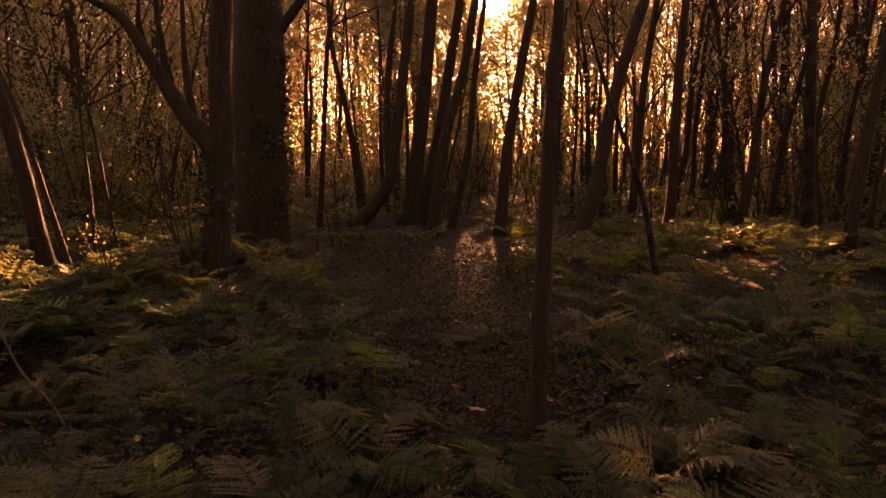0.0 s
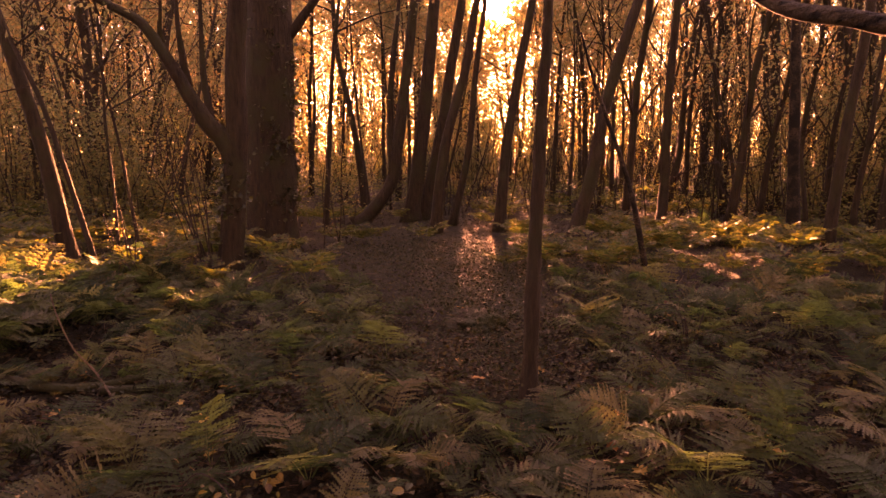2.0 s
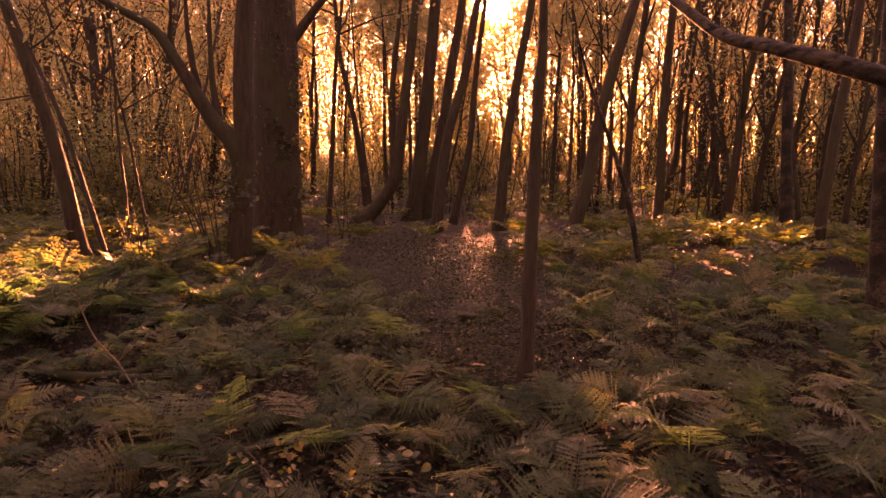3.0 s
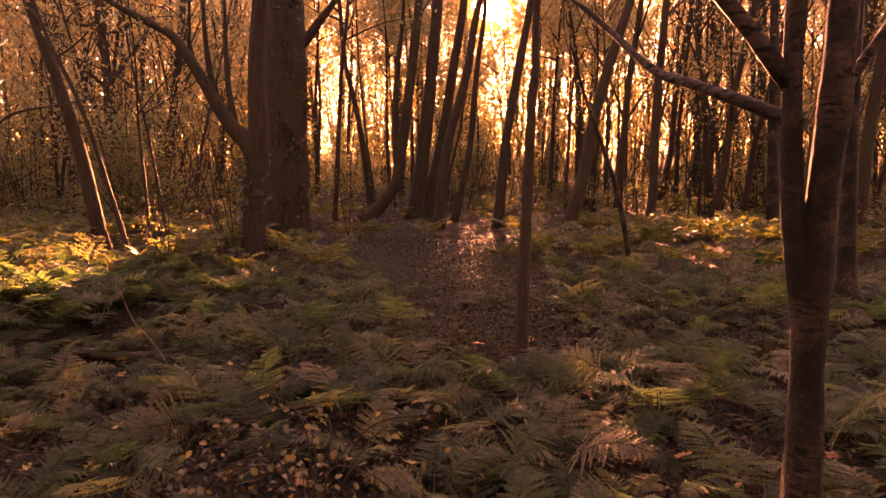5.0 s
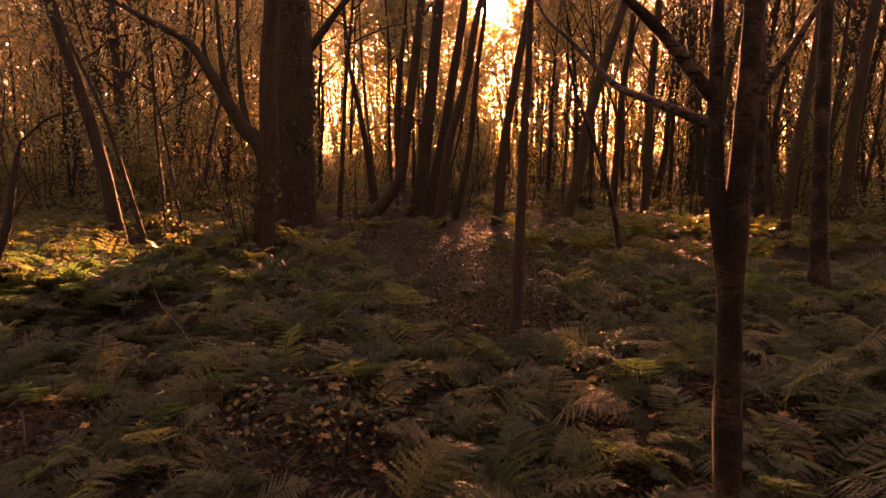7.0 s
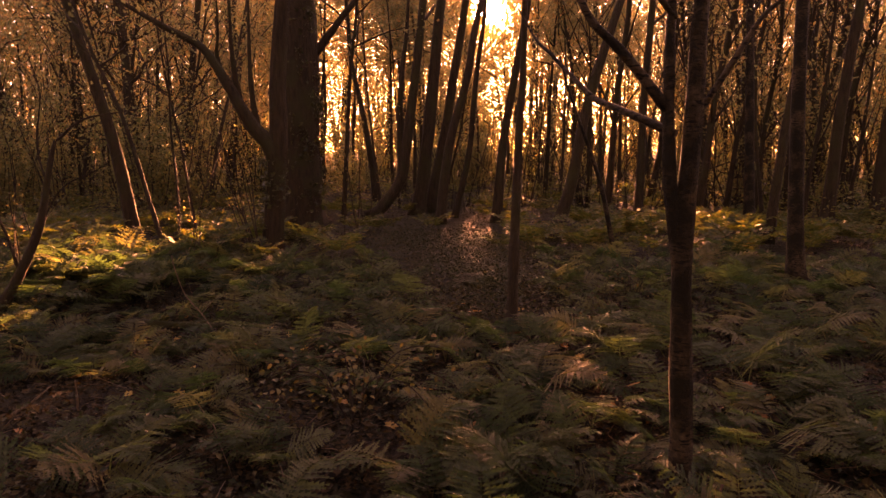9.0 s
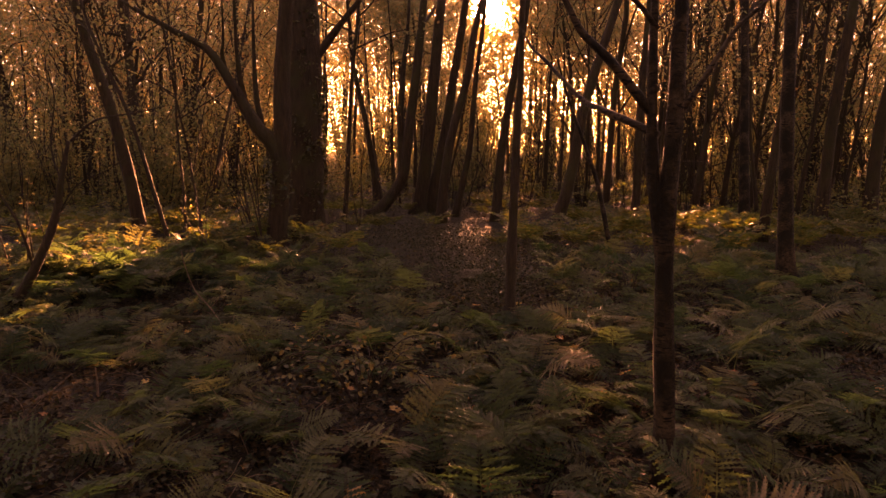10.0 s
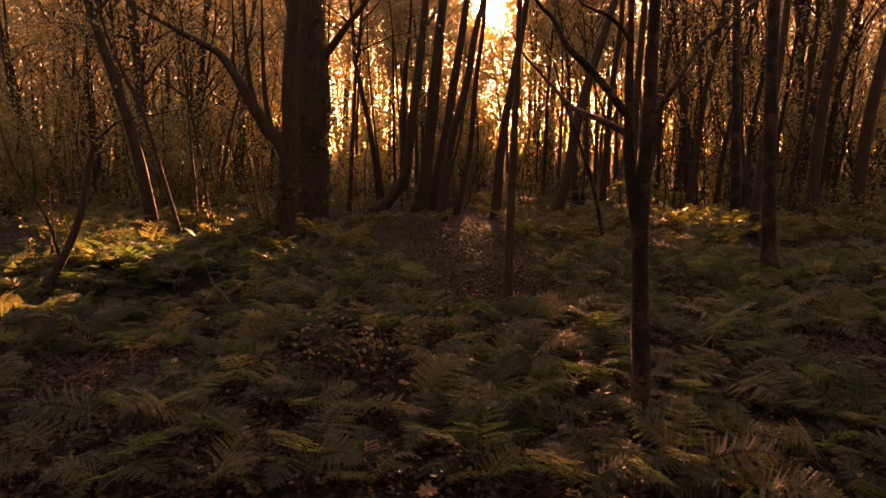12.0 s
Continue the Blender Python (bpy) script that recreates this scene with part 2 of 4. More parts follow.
def build_ground():
    xs, ys = graded(-900, 900, 0.26, 1.18), graded(-900, 900, 0.26, 1.18)
    verts = np.array([(x, y, ground_height(x, y)) for y in ys for x in xs])
    w = len(xs)
    j, i = np.meshgrid(np.arange(len(ys) - 1), np.arange(w - 1), indexing="ij")
    a = (j * w + i).ravel()
    faces = np.stack([a, a + 1, a + 1 + w, a + w], axis=1)
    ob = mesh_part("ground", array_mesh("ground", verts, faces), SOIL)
    tagged(ob, "brown woodland soil under leaf litter, coloured dark for shade between ferns", "ground", kind="structure")


build_ground()


# ---- trees ----
def upper_limbs(tree, line, r, mat, leafmat, rng, from_z, count, leaves, reach, leaf=0.1, twig_count=3, fine=False):
    """Limbs with twigs and leaves on the upper stem of a tree."""
    n = len(line)
    zs = [p.z for p in line]
    low = next((i for i, z in enumerate(zs) if z >= from_z), n // 2)
    twigs = bmesh.new()
    clouds = []
    for k in range(count):
        i = min(n - 1, int(low + (n - 1 - low) * ((k + rng.random()) / count)))
        a = k * 2.4 + rng.random() * 1.2
        share = 1 - 0.55 * (i - low) / max(1, n - 1 - low)
        ln = wander(line[i], (math.cos(a), math.sin(a), 0.55 + 0.5 * rng.random()), reach * share, 7, rng, 0.16, 0.03)
        bm = bmesh.new()
        tube(bm, ln, r * 0.34 * share + 0.006, 0.006, 4, 0.05, seed=k)
        part("limb", bm, mat, tree)
        clouds.append(spray(ln, leaves // 4, 0.25, rng, 0.35))
        for _ in range(twig_count):
            j = int(rng.integers(2, len(ln)))
            way = Vector(rng.normal(size=3)) + (ln[j] - ln[0]).normalized()
            tw = wander(ln[j], way, reach * 0.5 * (0.5 + rng.random()), 3, rng, 0.25)
            tube(twigs, tw, 0.007, 0.002, 3, 0.0)
            clouds.append(spray(tw, leaves // 4, 0.16, rng, 0.1))
    tagged(part("twig_mass", twigs, mat, tree), kind="stuff")
    pts = np.concatenate(clouds)
    mesh = leaf_cloud("crown", pts, leaf * (0.55 + 0.8 * rng.random(len(pts))), rng, three=fine)
    tagged(mesh_part("crown", mesh, leafmat, tree, smooth=False), kind="stuff")


def grown_line(stem, y, top, rng, depth_lean=0.0, steps=6):
    """The stem's line through the given heights, grown on to its top. Local to the foot."""
    x0, z0 = stem[0]
    pts = [(x - x0, depth_lean * (z - z0), z - z0) for x, z in stem]
    (xa, _, za), (xb, _, zb) = pts[-2], pts[-1]
    lean = (xb - xa) / max(0.3, zb - za)
    z, x = zb, xb
    while z < top:
        step = min(1.6, top - z + 0.01)
        lean = lean * 0.8 + rng.normal() * 0.05
        z, x = z + step, x + lean * step
        pts.append((x, depth_lean * z + rng.normal() * 0.05, z))
    return smooth_line(pts, steps)


def stem_tree(y, stem, r, label, top=9.0, mat=None, flare=0.6, limbs=(), leaves=50, count=9, sides=10, knobs=0.06, crown_from=None,
              leafmat=None, depth_lean=0.0, leaf=0.1, group="trees of the wood"):
    """A tree whose lower stem follows the heights given as (x, z); limbs: (points (x, z), radius, depth at the tip, depth at the root)."""
    rng = np.random.default_rng(int(abs(stem[0][0]) * 977 + y * 131))
    mat = mat or BARK
    x0 = stem[0][0]
    z0 = ground_height(x0, y) - 0.06
    tree = thing("tree", x0, y, z0, label, "tree", group)
    stem = [(x0, z0)] + [(x, z) for x, z in stem[1:]]
    line = grown_line(stem, y, top, rng, depth_lean)
    bm = bmesh.new()
    tube(bm, line, r * 1.08, max(0.012, r * 0.25), sides, knobs, flare, seed=x0)
    part("trunk", bm, mat, tree)
    for pts, lr, tip, *root in limbs:
        n, deep = len(pts) - 1, sum(root)
        ln = smooth_line([(px - x0, deep + (tip - deep) * i / n, pz - z0) for i, (px, pz) in enumerate(pts)], 5)
        bm = bmesh.new()
        tube(bm, ln, lr, lr * 0.2, 8, 0.09, seed=lr * 50)
        part("limb", bm, mat, tree)
    if leaves:
        upper_limbs(tree, line, r, mat, leafmat or AUTUMN, rng, crown_from or top * 0.5, count, leaves, 2.2, leaf)
    return tree


# the double-stemmed tree and the thick ivy-clad trunk behind it
fork_oak = stem_tree(9.4, [(-3.40, 0), (-3.29, 0.90), (-3.18, 2.05), (-3.16, 3.0), (-3.08, 3.93)], 0.185,
    "dark forked tree with a long leaning limb", 14, BARK, 0.3, [
        ([(-3.22, 1.62), (-3.36, 1.98), (-3.62, 2.28), (-3.85, 2.70), (-4.02, 3.02), (-4.42, 3.66), (-5.02, 4.0), (-5.9, 4.5)], 0.175, -0.3),
        ([(-3.88, 2.78), (-3.93, 3.31), (-3.94, 3.93), (-3.9, 5.6)], 0.07, -0.2),
        ([(-3.56, 2.22), (-3.68, 3.0), (-3.71, 3.93), (-3.7, 5.4)], 0.068, 0.3),
        ([(-4.2, 3.32), (-4.22, 3.62), (-4.15, 3.93), (-4.1, 5.2)], 0.05, -0.3)], crown_from=6.0)
big_oak = stem_tree(12.6, [(-3.58, -0.37), (-3.53, 1.48), (-3.48, 3.62), (-3.46, 4.65)], 0.505,
    "thick dark trunk clad with ivy", 20, BARK, 0.15, [([(-3.25, 3.85), (-2.53, 4.72), (-1.90, 5.44), (-1.2, 6.6)], 0.11, -0.4)],
    leaves=120, count=12, sides=18, crown_from=6.5)

# the slim stem near the path, and the forked birch that the camera passes
stem_tree(3.75, [(0.60, -0.08), (0.61, 0.85), (0.63, 1.55), (0.645, 2.19), (0.67, 2.64)], 0.052,
    "slim dark sapling with mottled bark rising from ferns", 7.5, SMOOTH_BARK, 0.5, leaves=40, crown_from=4.2, knobs=0.13)
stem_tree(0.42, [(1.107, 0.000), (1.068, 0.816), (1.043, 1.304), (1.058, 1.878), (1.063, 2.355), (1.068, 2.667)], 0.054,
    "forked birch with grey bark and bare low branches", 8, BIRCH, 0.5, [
        ([(1.043, 1.216), (0.971, 1.713), (0.951, 2.200), (0.951, 2.667), (0.931, 3.943), (0.873, 5.405)], 0.039, 0.12),
        ([(0.956, 2.015), (0.747, 2.268), (0.591, 2.424), (0.503, 2.589), (0.406, 2.696), (0.191, 3.066)], 0.029, 0.15, 0.045),
        ([(0.985, 1.90), (0.86, 1.985), (0.77, 2.05), (0.70, 2.11), (0.60, 2.25), (0.52, 2.38), (0.45, 2.49), (0.36, 2.70)], 0.024, 1.1, 0.02),
        ([(1.068, 1.975), (1.224, 2.228), (1.350, 2.433), (1.525, 2.609), (1.750, 3.066)], 0.018, 0.0),
        ([(0.971, 2.433), (0.824, 2.580), (0.648, 2.657), (0.386, 2.872)], 0.016, 0.0, 0.055)], leaves=40, crown_from=4.5, knobs=0.1)

# stems of the middle distance
stem_tree(9.85, [(-6.20, 0.0), (-6.40, 1.46), (-6.70, 2.84), (-7.23, 4.81)], 0.125, "slim leaning dark woodland tree", 9, BARK)
stem_tree(9.0, [(-5.24, 0), (-5.49, 0.94), (-5.87, 2.45), (-6.37, 3.71), (-6.61, 4.62)], 0.042, "thin leaning sapling with sparse leaves", 6.5, SMOOTH_BARK, 0.3, leaves=30)
stem_tree(9.3, [(-5.09, 0), (-5.09, 1.14), (-5.14, 2.25), (-5.12, 3.43)], 0.026, "thin sapling with few leaves", 5, SMOOTH_BARK, 0.2, leaves=24, count=7)
stem_tree(9.5, [(-4.80, 0), (-4.97, 1.25), (-5.05, 1.92), (-5.25, 3.12)], 0.026, "thin sapling with few leaves", 5, SMOOTH_BARK, 0.2, leaves=24, count=7)
stem_tree(14.8, [(-2.86, 0), (-2.71, 2.07), (-2.58, 3.94), (-2.42, 5.15)], 0.06, "slim upright dark tree", 9, BARK)
stem_tree(18, [(-2.24, 0), (-2.48, 1.97), (-2.76, 3.50), (-2.99, 4.56), (-3.08, 5.88)], 0.095, "slim tree leaning over", 10, BARK)
stem_tree(16, [(-2.24, 0), (-1.81, 0.33), (-1.33, 1.04), (-1.18, 1.95), (-0.92, 3.85), (-0.73, 5.43)], 0.18,
    "dark tree with a curved foot and two stems", 11, BARK, 0.5, [([(-1.3, 1.2), (-1.36, 2.77), (-1.29, 4.12), (-1.14, 5.43), (-1.0, 8)], 0.12, 0.4)])
stem_tree(16.5, [(-0.91, 0), (-0.68, 1.23), (-0.43, 3.50), (-0.24, 5.54)], 0.2, "stout dark tree in a close group", 11.5, BARK, crown_from=7.5)
stem_tree(16.9, [(-0.59, 0), (-0.10, 2.10), (0.21, 4.05), (0.46, 5.54)], 0.155, "dark tree leaning in a close group", 11.5, BARK, crown_from=7.5)
stem_tree(14.2, [(-0.20, 0), (0.04, 1.93), (0.49, 3.62), (0.73, 5.02)], 0.12, "dark tree leaning in a close group", 11, BARK, crown_from=7.5)
stem_tree(15.5, [(0.22, 0), (0.63, 1.81), (0.80, 3.79), (1.0, 5.31)], 0.085, "slim dark tree in a close group", 11, BARK, crown_from=7.5)
stem_tree(14.4, [(1.33, 0), (1.47, 1.93), (1.74, 3.65), (1.99, 5.06)], 0.12, "dark tree leaning beside the path", 11, BARK, crown_from=7.5)
stem_tree(11, [(2.24, 0), (2.62, 1.09), (2.85, 2.47), (3.08, 3.39), (3.35, 4.29)], 0.125, "dark leaning tree with a spreading foot", 11, BARK, crown_from=7.0)
stem_tree(8.2, [(2.85, 0), (2.77, 0.43), (2.56, 1.31), (2.24, 2.16), (2.0, 2.78)], 0.05, "slim pale leaning tree with a broken top", 3.4, BIRCH, 0.3, leaves=0)
stem_tree(13.7, [(4.89, 0), (4.94, 1.09), (4.94, 2.87), (5.02, 4.90)], 0.115, "upright dark tree among sunlit ferns", 10, BARK)
stem_tree(26, [(10.91, 0), (10.74, 3.82), (10.58, 7.70)], 0.15, "slim upright dark tree", 12, BARK)
stem_tree(26, [(11.36, 0), (11.49, 3.38), (11.46, 7.70)], 0.135, "slim upright dark tree", 12, BARK)
stem_tree(18.8, [(10.09, 0), (9.91, 2.94), (9.72, 6.06)], 0.14, "upright dark tree among bracken", 11, BARK)
stem_tree(24, [(14.6, 0), (14.7, 3.5), (14.9, 7.6)], 0.2, "stout dark stem in a close group", 12, BARK)
stem_tree(24.3, [(15.1, 0), (15.25, 3.5), (15.6, 7.6)], 0.2, "stout dark stem in a close group", 12, BARK)
stem_tree(24.1, [(15.6, 0), (15.8, 3.5), (16.3, 7.6)], 0.18, "dark stem leaning out of a close group", 12, BARK)
stem_tree(20, [(10.35, 0), (10.3, 2.2), (10.1, 4.8), (9.9, 6.6)], 0.1, "slim upright dark tree", 11, BARK)
stem_tree(12.4, [(7.19, 0), (7.02, 2.55), (6.88, 4.61)], 0.105, "upright birch with grey bark", 10, BIRCH)
stem_tree(10, [(6.42, 0), (6.56, 1.98), (6.76, 3.82)], 0.09, "leaning dark tree among ferns", 10, BARK)
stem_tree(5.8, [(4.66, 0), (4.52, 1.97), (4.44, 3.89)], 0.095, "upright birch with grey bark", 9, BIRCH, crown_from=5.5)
stem_tree(12, [(8.78, 0), (8.87, 2.74), (9.12, 5.30)], 0.125, "dark leaning tree with bare stem", 11, BARK)
stem_tree(12, [(9.90, 0), (9.98, 2.34), (10.29, 4.55)], 0.14, "dark leaning tree with bare stem", 11, BARK)
stem_tree(4.9, [(-5.56, -0.3), (-5.28, 0.25), (-4.92, 0.93), (-4.75, 1.59), (-4.64, 1.95)], 0.072, "crooked small tree with bare twigs", 2.0, SMOOTH_BARK, 0.3,
    [([(-5.2, 0.35), (-5.3, 1.0), (-5.6, 1.7), (-5.7, 2.6)], 0.022, -0.3), ([(-4.92, 0.93), (-4.66, 1.4), (-4.3, 1.6), (-3.9, 1.9)], 0.012, 0.3),
     ([(-4.78, 1.45), (-4.9, 1.9), (-4.85, 2.5), (-5.0, 3.0)], 0.014, 0.2), ([(-4.62, 1.95), (-4.35, 2.2), (-3.9, 2.3), (-3.5, 2.4)], 0.017, 0.3)], leaves=0)

# ---- the wood behind ----
def far_tree(seed, height, r, label):
    rng = np.random.default_rng(seed)
    tree = thing("tree", 0, 0, 0, label, "tree", "trees of the wood")
    pts, x, y, lean = [(0, 0, 0)], 0.0, 0.0, rng.normal(size=2) * 0.07
    for k in range(1, 8):
        lean = lean + rng.normal(size=2) * 0.035
        x, y = x + lean[0] * height / 7, y + lean[1] * height / 7
        pts.append((x, y, height * k / 7))
    line = smooth_line(pts, 3)
    bm = bmesh.new()
    tube(bm, line, r, 0.02, 7, 0.05, 0.5, seed=seed)
    part("trunk", bm, BARK, tree)
    upper_limbs(tree, line, r, BARK, AUTUMN, rng, 1.8, 8, 280, 2.6, 0.13, 4, True)
    return tree


def shade_tree(seed):
    """A high tree added to block sun: bare to eight metres, with a thick crown above."""
    rng = np.random.default_rng(seed)
    tree = thing("tree", 0, 0, 0, "tall tree with a high yellow crown, added to shade the glade", "tree", "trees of the wood")
    line = wander((0, 0, 0), (rng.normal() * 0.03, rng.normal() * 0.03, 1), 15, 14, rng, 0.025, 0.03)
    bm = bmesh.new()
    tube(bm, line, 0.15, 0.03, 7, 0.05, 0.4, seed=seed)
    part("trunk", bm, BARK, tree)
    upper_limbs(tree, line, 0.15, BARK, AUTUMN, rng, 8.3, 12, 320, 2.6, 0.2, 3, True)
    return tree


def pole(seed, height, r):
    """A slim bare coppice pole with a few twigs and leaves at its top."""
    rng = np.random.default_rng(seed)
    tree = thing("tree", 0, 0, 0, "slim bare coppice pole with few leaves", "tree", "trees of the wood")
    line = wander((0, 0, 0), (rng.normal() * 0.09, rng.normal() * 0.09, 1), height, 12, rng, 0.035, 0.02)
    bm = bmesh.new()
    tube(bm, line, r, 0.012, 6, 0.05, 0.3, seed=seed)
    part("trunk", bm, SMOOTH_BARK, tree)
    upper_limbs(tree, line, r, SMOOTH_BARK, AUTUMN, rng, 2.2, 5, 110, 1.5, 0.095, 3, True)
    return tree


def twiggy_tree(seed, height, r):
    """A slim tree with many thin bare branches that rise steeply from low on its stem."""
    rng = np.random.default_rng(seed)
    tree = thing("tree", 0, 0, 0, "slim dark tree with many thin rising branches", "tree", "trees of the wood")
    line = wander((0, 0, 0), (rng.normal() * 0.1, rng.normal() * 0.1, 1), height, 14, rng, 0.05, 0.03)
    bm = bmesh.new()
    tube(bm, line, r, 0.015, 7, 0.08, 0.4, seed=seed)
    part("trunk", bm, BARK, tree)
    twigs, clouds = bmesh.new(), []
    for k in range(11):
        j = int(rng.integers(3, 11))
        a = 2.4 * k + rng.random()
        ln = wander(line[j], (0.55 * math.cos(a), 0.55 * math.sin(a), 1), 1.6 + 2.2 * rng.random(), 7, rng, 0.1, 0.02)
        bm = bmesh.new()
        tube(bm, ln, r * 0.3 + 0.004, 0.004, 4, 0.04, seed=k)
        part("limb", bm, BARK, tree)
        for _ in range(5):
            i = int(rng.integers(2, len(ln)))
            tw = wander(ln[i], Vector(rng.normal(size=3)) * 0.7 + Vector((0, 0, 0.6)), 0.5 + 0.9 * rng.random(), 4, rng, 0.2)
            tube(twigs, tw, 0.007, 0.002, 3, 0.0)
            clouds.append(spray(tw, 7, 0.1, rng, 0.2))
    tagged(part("twig_mass", twigs, BARK, tree), kind="stuff")
    pts = np.concatenate(clouds)
    tagged(mesh_part("crown", leaf_cloud("crown", pts, 0.1 * (0.55 + 0.8 * rng.random(len(pts))), rng), AUTUMN, tree, smooth=False), kind="stuff")
    return tree


def sapling(seed, height, stems, label):
    rng = np.random.default_rng(seed)
    bush = thing("sapling", 0, 0, 0, label, "sapling", "understorey saplings")
    clouds = []
    for k in range(stems):
        a = 2 * math.pi * k / stems + rng.random()
        ln = wander((0.1 * math.cos(a), 0.1 * math.sin(a), 0), (0.22 * math.cos(a), 0.22 * math.sin(a), 1), height * (0.6 + 0.4 * rng.random()), 9, rng, 0.09, 0.05)
        bm = bmesh.new()
        tube(bm, ln, 0.028, 0.006, 4, 0.04)
        part("stem", bm, SMOOTH_BARK, bush)
        for _ in range(9):
            j = int(rng.integers(2, len(ln)))
            tw = wander(ln[j], rng.normal(size=3) + np.array((0, 0, 0.3)), 0.5 + 0.8 * rng.random(), 4, rng, 0.25)
            clouds.append(spray(tw, 33, 0.17, rng, 0.1))
    pts = np.concatenate(clouds)
    tagged(mesh_part("foliage", leaf_cloud("leaves", pts, 0.115 * (0.5 + 0.8 * rng.random(len(pts))), rng, 0.3, 0.9, True), GREEN, bush, smooth=False), kind="stuff")
    return bush


# lanes of low sun into the glade: a place that the light reaches, and half the lane's width
LANES = ((-0.2, -1.6, 1.4, 0.9), (1.35, 2.5, 0.4, 0.35), (-5.25, 7.0, 0.25, 1.9), (5.6, 13.0, 0.3, 1.2), (1.0, 13.4, 0.05, 0.3))


def beam_height(x, y, reach):
    """How high a crown may grow at a place and still leave open the lanes of light into the glade."""
    most = 99.0
    for px, py, pz, half in LANES:
        if y > py and abs(x - px - (y - py) * 0.075) < half + reach * (1.0 if py < 5 else 2.0):
            most = min(most, pz + (y - py) * 0.2205)
    return most


def plant_wood():
    rng = np.random.default_rng(11)
    sizes = ((9, 0.075), (11, 0.1), (12.5, 0.12), (7, 0.06), (10, 0.09), (13, 0.145))
    kinds = [far_tree(100 + k, h, r, "slim dark woodland tree with yellowing leaves") for k, (h, r) in enumerate(sizes)]
    clumps = ((3.2, 5), (4.5, 6), (2.4, 5), (5.5, 4))
    bushes = [sapling(200 + k, h, n, "leafy hazel sapling with yellow-green leaves") for k, (h, n) in enumerate(clumps)]
    spots, used = [], set()

    def put(ob, x, y, s):
        m = pose(x, y, ground_height(x, y) - 0.05, 0, 0, 360 * rng.random()) @ Matrix.Diagonal((s, s, s, 1))
        if ob in used:
            copy_thing(ob, m)
        else:
            used.add(ob)
            ob.matrix_basis = m

    tries = 0
    while len(spots) < 112 and tries < 9000:
        tries += 1
        y = 17.5 + 34 * rng.random() ** 1.1
        x = (rng.random() * 2 - 1) * (7 + y * 0.74)
        k, s = int(rng.integers(len(kinds))), 0.85 + 0.35 * rng.random()
        if any((x - a) ** 2 + (y - b) ** 2 < 1.3 for a, b in spots) or sizes[k][0] * s > beam_height(x, y, 0.5):
            continue
        spots.append((x, y))
        put(kinds[k], x, y, s)
    for _ in range(20):  # trees that stand just below the lanes of light
        lane = LANES[0]
        y = 19 + 42 * rng.random()
        x = lane[0] + (y - lane[1]) * 0.075 + rng.normal() * 1.2
        k = int(rng.integers(len(kinds)))
        s = (beam_height(x, y, 0.5) - 1.7) / sizes[k][0]
        if 0.35 < s < 1.3:
            put(kinds[k], x, y, s)
    tall = [shade_tree(400 + k) for k in range(2)]
    for px, py, pz, half in LANES[2:4]:  # high crowns over the lanes keep the nearer floor in shade
        for k in range(4):
            y = py + 30 + 8 * rng.random()
            x = px + (y - py) * 0.075 + (k - (1.5 if px < 0 else 0.4)) * (half + 0.5) * 0.8
            put(tall[k % 2], x, y, (pz + (y - py) * 0.2205 + 0.5) / 8.0)
        for k in range(3):
            y = py + 15 + 4 * rng.random()
            x = px + (y - py) * 0.075 + (k - 1.0) * (half + 0.3)
            put(tall[k % 2], x, y, (pz + (y - py) * 0.2205 + 0.45) / 8.0)
    # more tall trees, added where stray sun would reach floor, ferns or stems
    for x, y, s in ((-1.0, 30.0, 0.68), (-1.7, 24.0, 0.53), (-1.2, 37.0, 0.93), (-1.9, 28.0, 0.66), (-5.5, 26.0, 0.62), (-7.1, 27.0, 0.63), (1.7, 30.0, 0.51), (3.3, 30.5, 0.51), (5.8, 32.0, 0.79), (7.6, 31.0, 0.8), (3.5, 20.0, 0.53), (5.6, 20.5, 0.5), (-1.2, 22.6, 0.5), (-2.0, 21.6, 0.48), (5.2, 33.0, 0.68), (5.0, 35.0, 0.93), (5.6, 36.5, 0.95), (6.6, 30.0, 0.62), (8.4, 28.0, 0.6)):
        put(tall[0], x, y, s)
    for _ in range(8):
        a = radians(110 + 140 * rng.random())
        d = 7 + 22 * rng.random()
        put(kinds[int(rng.integers(len(kinds)))], d * math.sin(a) * 1.2, -3 + d * math.cos(a), 1.0)
    poles = [pole(300 + k, h, r) for k, (h, r) in enumerate(((8, 0.05), (10, 0.07), (7, 0.04), (11, 0.085)))]
    placed = 0
    while placed < 58:
        y = 17 + 26 * rng.random()
        x = (rng.random() * 2 - 1) * (4 + y * 0.7) + 0.6
        k = int(rng.integers(len(poles)))
        if abs(x - y * 0.075) < 0.9 or beam_height(x, y, 0.2) < 11:
            continue
        placed += 1
        put(poles[k], x, y, 0.85 + 0.3 * rng.random())
    twiggy = [twiggy_tree(500 + k, h, r) for k, (h, r) in enumerate(((8.5, 0.055), (9.5, 0.068), (7.5, 0.045), (10.5, 0.085)))]
    placed = 0
    while placed < 44:
        y = 12.5 + 13 * rng.random() ** 1.2
        x = 0.075 * y + (1 if rng.random() < 0.52 else -1) * (2.6 + (y * 0.66 - 1.0) * rng.random())
        if (x > 0 and abs(x - 5.3 - (y - 12.4) * 0.075) < 0.9) or (x < 0 and (abs(x + 4.6 - (y - 6) * 0.075) < 2.6 or y < 15)) or any((x - a) ** 2 + (y - c) ** 2 < 0.5 for a, c in spots):
            continue
        placed += 1
        spots.append((x, y))
        put(twiggy[int(rng.integers(4))], x, y, 0.85 + 0.3 * rng.random())
    placed = 0
